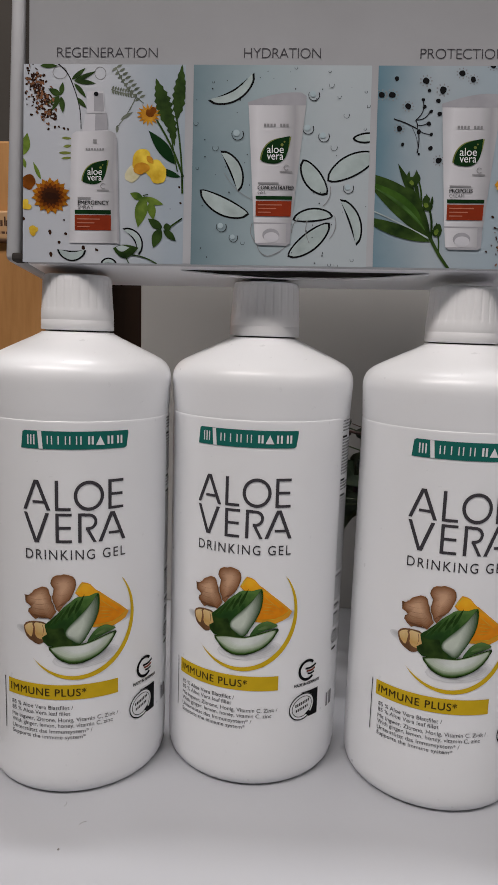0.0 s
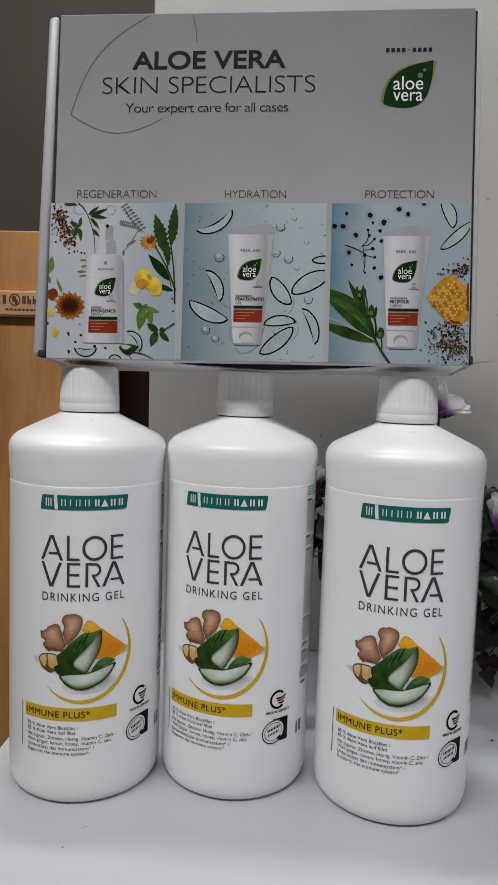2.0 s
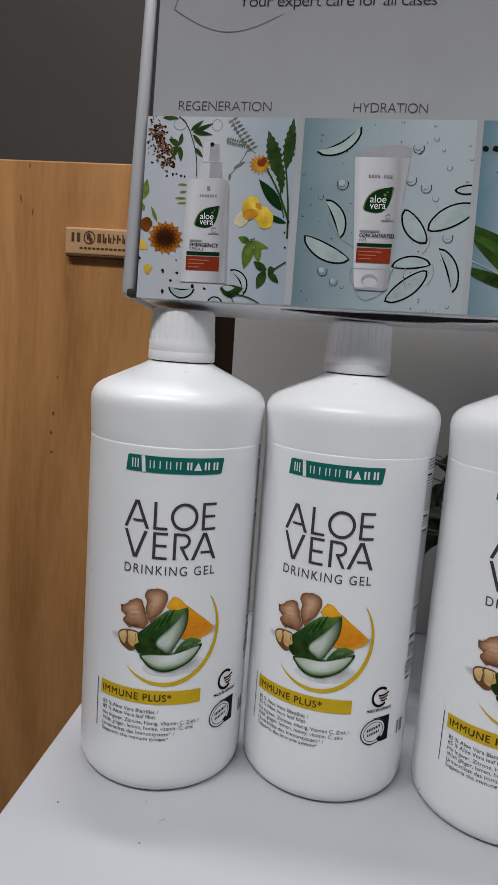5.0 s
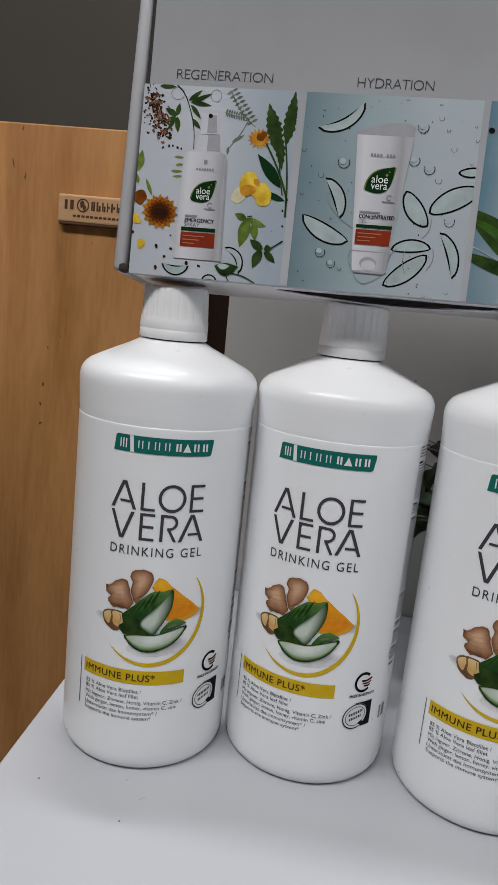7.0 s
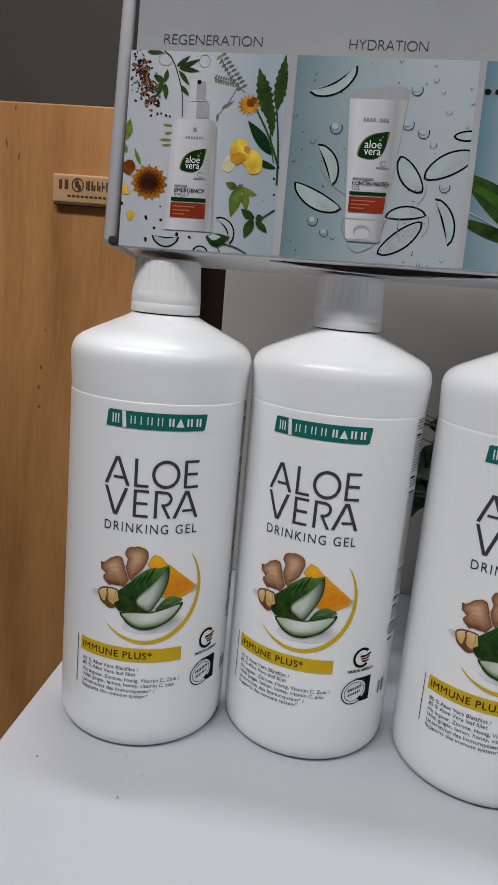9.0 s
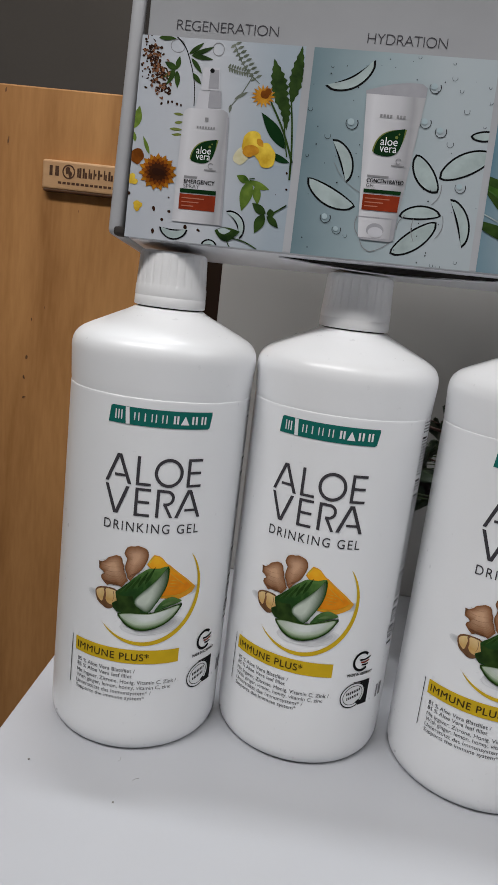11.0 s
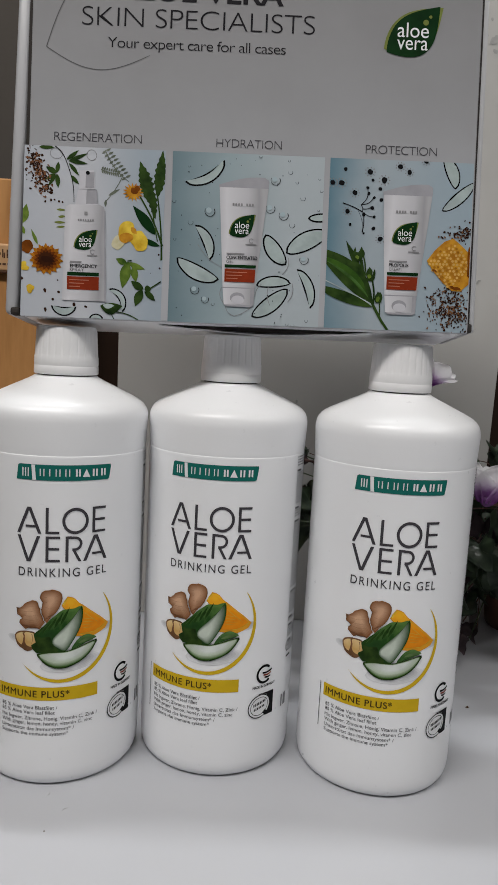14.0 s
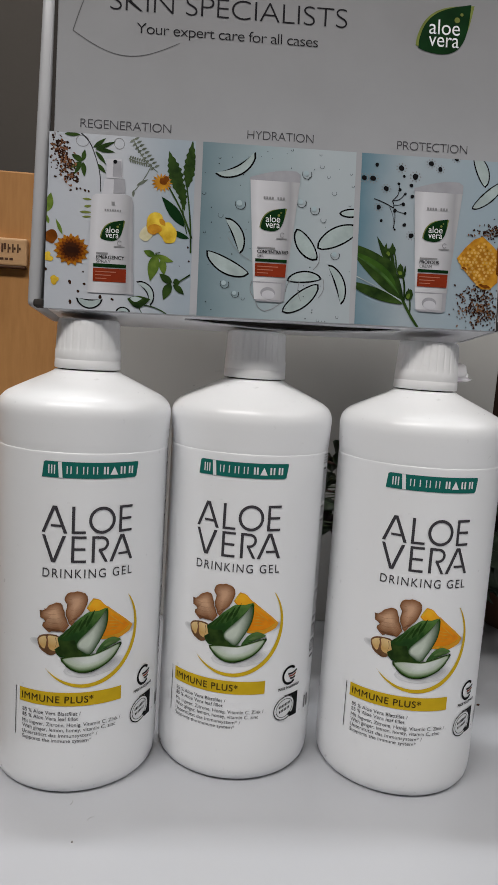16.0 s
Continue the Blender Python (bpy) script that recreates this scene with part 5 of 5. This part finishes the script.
    p3("printed_stem", [stroke(bow(205, 560, 268, 770, 10) + bow(268, 770, 345, 890, 4)[1:], 16, 12), stroke(bow(268, 770, 240, 600, 14), 10, 8), stroke(bow(300, 820, 292, 730, 4), 7, 6), stroke(bow(225, 640, 208, 520, 8), 8, 6)], INK_DEEP, 4)
    p3("printed_bud", [blob(196, 540, 24, 26, 0, 0.3, 3), blob(250, 632, 22, 26, 0, 0.25, 5), blob(294, 736, 20, 24, 0, 0.25, 7), leaf(205, 540, 206, 496, 8, 8), leaf(170, 545, 176, 500, 7, 7), leaf(255, 630, 246, 590, 8, 8), leaf(268, 640, 272, 600, 6, 6), leaf(294, 730, 290, 704, 6, 6)], INK_DEEP, 5)
    p3("printed_bud", [blob(246, 636, 8, 12, 0, 0.2, 2), blob(290, 742, 9, 12, 0, 0.2, 3), blob(186, 548, 8, 10, 0, 0.2, 6)], INK_FRESH, 6)
    slice_pair(p3, [(582, 60, 646, 212, 18, 46), (584, 316, 735, 176, 36, 20)], 6, 1)
    p3("printed_honeycomb", [[(522, 552), (560, 500), (604, 458), (646, 442), (690, 478), (735, 520), (735, 650), (690, 690), (650, 690), (600, 650), (552, 596)]], INK_HONEY, 4)
    cells = []
    for a in range(-8, 9):
        for b in range(-8, 9):
            u, v = 636 + a * 17 + (b % 2) * 8.5, 566 + b * 15
            if abs(u - 640) + abs(v - 566) < 112 + rnd.uniform(-10, 10):
                cells.append(ellipse(u + rnd.uniform(-1.5, 1.5), v + rnd.uniform(-1.5, 1.5), 6.4, 6.4, 0, 8))
    p3("printed_cell", cells[::3] + cells[1::3], INK_HONEY_LIGHT, 5)
    p3("printed_cell", cells[2::3], INK_CELL_DARK, 5)
    p3("printed_honeycomb", [blob(664, 676, 26, 8, 20, 0.4, 3), blob(724, 560, 8, 60, 0, 0.4, 5), blob(560, 596, 10, 6, 40, 0.4, 8)], INK_AMBER, 5.8)
    crumbs, warm = [], []
    for k in range(460):
        if k < 90:
            u, v = rnd.gauss(690, 42), rnd.gauss(415, 26)
        else:
            u, v = rnd.gauss(650, 62), rnd.gauss(775, 52)
        (crumbs if rnd.random() < 0.78 else warm).append(blob(u, v, rnd.uniform(2.5, 7), rnd.uniform(2.5, 6), rnd.uniform(0, 180), 0.35, k, 8))
    p3("printed_crumb", crumbs, INK_BROWN, 3)
    p3("printed_crumb", warm, INK_GINGER_DARK, 4)
    tagged(carton, "white printed cardboard carton standing across three bottle caps", "box")


INK_PALE_LINE = ink("line_grey", (0.13, 0.13, 0.135))
carton()


# ---- the plant behind the bottles ----
def bent_leaf(size, fold, seed, lobes=0.12, curl=0.6):
    """A lobed leaf folded along its midrib, with a wavy edge and a tip that curls down; the stalk joins at the notch."""
    rnd = random.Random(seed)
    bm = bmesh.new()
    mid = bm.verts.new((0, 0, 0))
    rings = []
    n = 22
    waves, phase, lean = rnd.choice((3, 4, 5)), rnd.uniform(0, 6.28), rnd.uniform(-0.25, 0.25)
    for q in (0.3, 0.6, 0.85, 1.0):
        ring = []
        for k in range(n):
            a = 2 * math.pi * (k + 0.5) / n
            shape = 1 - 0.45 * math.exp(-((a - math.pi) / 0.45) ** 2) + 0.2 * math.cos(a) + lobes * math.cos(5 * a)
            r = size * q * shape * (1 + (rnd.uniform(-0.5, 0.5) * lobes if q == 1.0 else 0))
            x, y = r * math.cos(a), r * math.sin(a)
            z = fold * abs(y) + size * 0.16 * q * q * math.sin(waves * a + phase) - curl * max(0.0, x) ** 2 / size + lean * y
            ring.append(bm.verts.new((x + size * 0.5, y, z)))
        rings.append(ring)
    mid.co = (size * 0.5, 0, 0)
    for k in range(n):
        bm.faces.new((mid, rings[0][k], rings[0][(k + 1) % n]))
        for lo, hi in zip(rings, rings[1:]):
            bm.faces.new((lo[k], hi[k], hi[(k + 1) % n], lo[(k + 1) % n]))
    bmesh.ops.solidify(bm, geom=bm.faces[:], thickness=0.0005)
    return bm


def arc_to(base, tip, lift, sway=0.0, n=8):
    b, t = Vector(base), Vector(tip)
    side = (t - b).cross(Vector((0, 0, 1))).normalized()
    return [b.lerp(t, k / n) + Vector((0, 0, lift * math.sin(math.pi * k / n))) + side * sway * math.sin(2 * math.pi * k / n) for k in range(n + 1)]


def cyclamen():
    at = Vector((0.218, 0.432, 0.0))
    plant = holder("potted_plant", at)
    stand = Vector((0.042, 0.095, 0.0))
    pot = lathe_bm([(0.030, 0.0), (0.032, 0.001), (0.040, 0.054), (0.0405, 0.056), (0.043, 0.0565), (0.043, 0.068), (0.040, 0.068), (0.0385, 0.060)], 40, close_top=False)
    pot.transform(Matrix.Translation(stand))
    part("pot", pot, TERRACOTTA, plant, "small brown plastic pot", smooth=True)
    soil = lathe_bm([(0.0385, 0.057), (0.03, 0.061), (0.01, 0.064)], 24)
    soil.transform(Matrix.Translation(stand))
    part("soil", soil, SOIL, plant)
    rnd = random.Random(33)

    def leafy(tip, a, size, pitch, roll, material, seed, lift, lobes=0.12, curl=0.6):
        root = stand + Vector((0.014 * math.cos(a), 0.014 * math.sin(a), 0.060))
        part("stalk", tube_bm(arc_to(root, tip, lift, rnd.uniform(-0.010, 0.010)), rnd.uniform(0.0005, 0.0010), 6, taper=0.6), STEM_RED if seed % 3 else STEM_GREEN, plant, smooth=True)
        bm = bent_leaf(size, rnd.uniform(0.15, 0.9), seed, lobes, curl)
        bm.transform(Matrix.Translation(tip) @ Matrix.Rotation(a, 4, "Z") @ Matrix.Rotation(pitch, 4, "Y") @ Matrix.Rotation(roll, 4, "X"))
        for v in bm.verts:
            v.co.z = max(v.co.z, 0.001)
        part("leaf", bm, material, plant, smooth=True)

    # the crown of leaves, reaching out behind the bottles
    for k in range(210):
        x = rnd.uniform(-0.185, 0.12) if k % 3 == 0 else rnd.uniform(-0.075, 0.10)
        y = rnd.uniform(-0.035, 0.062)
        top = 0.168 - 0.35 * max(0.0, -0.07 - x)
        z = rnd.uniform(0.080 if x > -0.05 else 0.11, top)
        a = math.atan2(y - stand.y, x - stand.x) + rnd.uniform(-1.1, 1.1)
        kind = rnd.random()
        mat = LEAF_GREEN if kind < 0.55 else LEAF_PALE if kind < 0.72 else LEAF_DRY
        leafy(Vector((x, y, z)), a, rnd.uniform(0.005, 0.0125), rnd.uniform(-0.2, 1.5), rnd.uniform(-0.9, 0.9), mat, k, rnd.uniform(0.0, 0.03), rnd.uniform(0.05, 0.2), rnd.uniform(0.3, 1.0))
    # the far end of the crown, seen between two of the bottles
    for k in range(20):
        tip = Vector((rnd.uniform(-0.182, -0.138), rnd.uniform(-0.005, 0.035), rnd.uniform(0.100, 0.160)))
        leafy(tip, rnd.uniform(2.0, 4.4), rnd.uniform(0.006, 0.011), rnd.uniform(0.2, 1.4), rnd.uniform(-0.9, 0.9), (LEAF_GREEN, LEAF_DRY, LEAF_PALE)[k % 3], 500 + k, rnd.uniform(0.0, 0.02), 0.12, 0.6)
    # leaves hanging beside the pot
    for k in range(16):
        tip = Vector((rnd.uniform(-0.052, -0.005), rnd.uniform(-0.01, 0.03), rnd.uniform(0.058, 0.088)))
        leafy(tip, rnd.uniform(2.6, 4.4), rnd.uniform(0.007, 0.013), rnd.uniform(0.8, 1.4), rnd.uniform(-0.7, 0.7), LEAF_GREEN if k % 3 else LEAF_DRY, 400 + k, rnd.uniform(0.01, 0.03), 0.14, 0.7)
    # two withered leaves that droop to the table
    for k, (x, y, z) in enumerate(((-0.036, 0.006, 0.024), (-0.028, 0.014, 0.030), (-0.040, 0.012, 0.034))):
        leafy(Vector((x, y, z)), 2.8 + 0.5 * k, 0.0075, 1.2, 0.4 - 0.5 * k, LEAF_DRY, 300 + k, 0.03, 0.09, 0.4)

    def bloom(x, y, z, size, tilt, lean, spin, flare=0.42, root=None):
        tip = Vector((x, y, z)) - at
        part("flower_stem", tube_bm(arc_to(root or stand + Vector((0.004, 0, 0.060)), tip, 0.012, 0.004, 12), 0.0012, 8, taper=0.8), STEM_RED, plant, smooth=True)
        flower = part("flower", lathe_bm([(0.05, -0.10), (0.14, -0.05), (0.20, 0.04), (0.21, 0.12), (0.15, 0.18)], 18), THROAT, plant, "white cyclamen flower with a purple throat", smooth=True)
        flower.matrix_basis = Matrix.Translation(tip) @ Matrix.Rotation(tilt, 4, "Y") @ Matrix.Rotation(lean, 4, "X") @ Matrix.Rotation(spin, 4, "Z") @ Matrix.Scale(size, 4)
        for k in range(6):
            long = (0.92, 0.80, 0.98, 0.84, 0.95, 0.82)[k]
            bm = bmesh.new()
            rows = []
            for i in range(11):
                q = i / 10
                w = 0.13 + 0.25 * math.sin(math.pi * min(1.0, 0.12 + q * 0.62)) if q < 0.75 else 0.38 * math.sqrt(max(0.02, 1 - ((q - 0.72) / 0.30) ** 2))
                out = 0.15 + flare * q ** 1.6 + 0.03 * math.sin(5 * q + k)
                rows.append([bm.verts.new((out - 0.13 * c * c * (1 - 0.4 * q) + 0.03 * q * math.sin(4 * c + 2 * k), w * c + 0.05 * q * math.sin(3 * q + k), long * q - 0.05 * c * c * q)) for c in (-1, -0.66, -0.33, 0, 0.33, 0.66, 1)])
            for lo, hi in zip(rows, rows[1:]):
                for j in range(6):
                    bm.faces.new((lo[j], lo[j + 1], hi[j + 1], hi[j]))
            bmesh.ops.solidify(bm, geom=bm.faces[:], thickness=0.014)
            bm.transform(Matrix.Rotation(2 * math.pi * k / 6, 4, "Z"))
            part("petal", bm, PETAL, flower, smooth=True)

    bloom(0.1690, 0.396, 0.1355, 0.0275, 0.03, 0.0, 0.52, 0.30)
    bloom(0.1225, 0.402, 0.2105, 0.0195, 0.70, 0.15, 0.52, 0.6, Vector((-0.105, 0.02, 0.10)))
    bloom(0.045, 0.440, 0.152, 0.018, -0.3, 0.0, 0.2)
    bloom(0.245, 0.410, 0.150, 0.025, 0.3, 0.0, 0.7)
    tagged(plant, "cyclamen with dark leaves and white-purple flowers in a brown pot", "plant")


cyclamen()


# ---- lamps, all out of view ----
def unseen_lamp(eye, target, sx, sy):
    lamp = holder("unseen_lamp", eye)
    turn = look((0, 0, 0), Vector(target) - Vector(eye))
    body = box_bm(-sx / 2 - 0.03, -sy / 2 - 0.03, 0.012, sx / 2 + 0.03, sy / 2 + 0.03, 0.05, 0.005)
    body.transform(turn)
    part("housing", body, CAP_WHITE, lamp)
    rod = tube_bm([turn @ Vector((0, 0, 0.04)), Vector((0, 0, 1.9 - eye[2]))], 0.008, 10)
    part("rod", rod, CAP_WHITE, lamp, smooth=True)
    glow = box_bm(-sx / 2, -sy / 2, 0.004, sx / 2, sy / 2, 0.011, 0.001)
    glow.transform(turn)
    part("diffuser", glow, LAMP_GLOW, lamp)
    tagged(lamp, "unseen white strip lamp under the ceiling", "lamp")


unseen_lamp(KEY_EYE, KEY_TARGET, 1.40, 0.14)
unseen_lamp(FILL_EYE, (FILL_EYE[0], FILL_EYE[1], 0.0), 0.34, 0.07)
# made-up housing for the added side fill
unseen_lamp(SIDE_EYE, SIDE_TARGET, 0.9, 0.4)
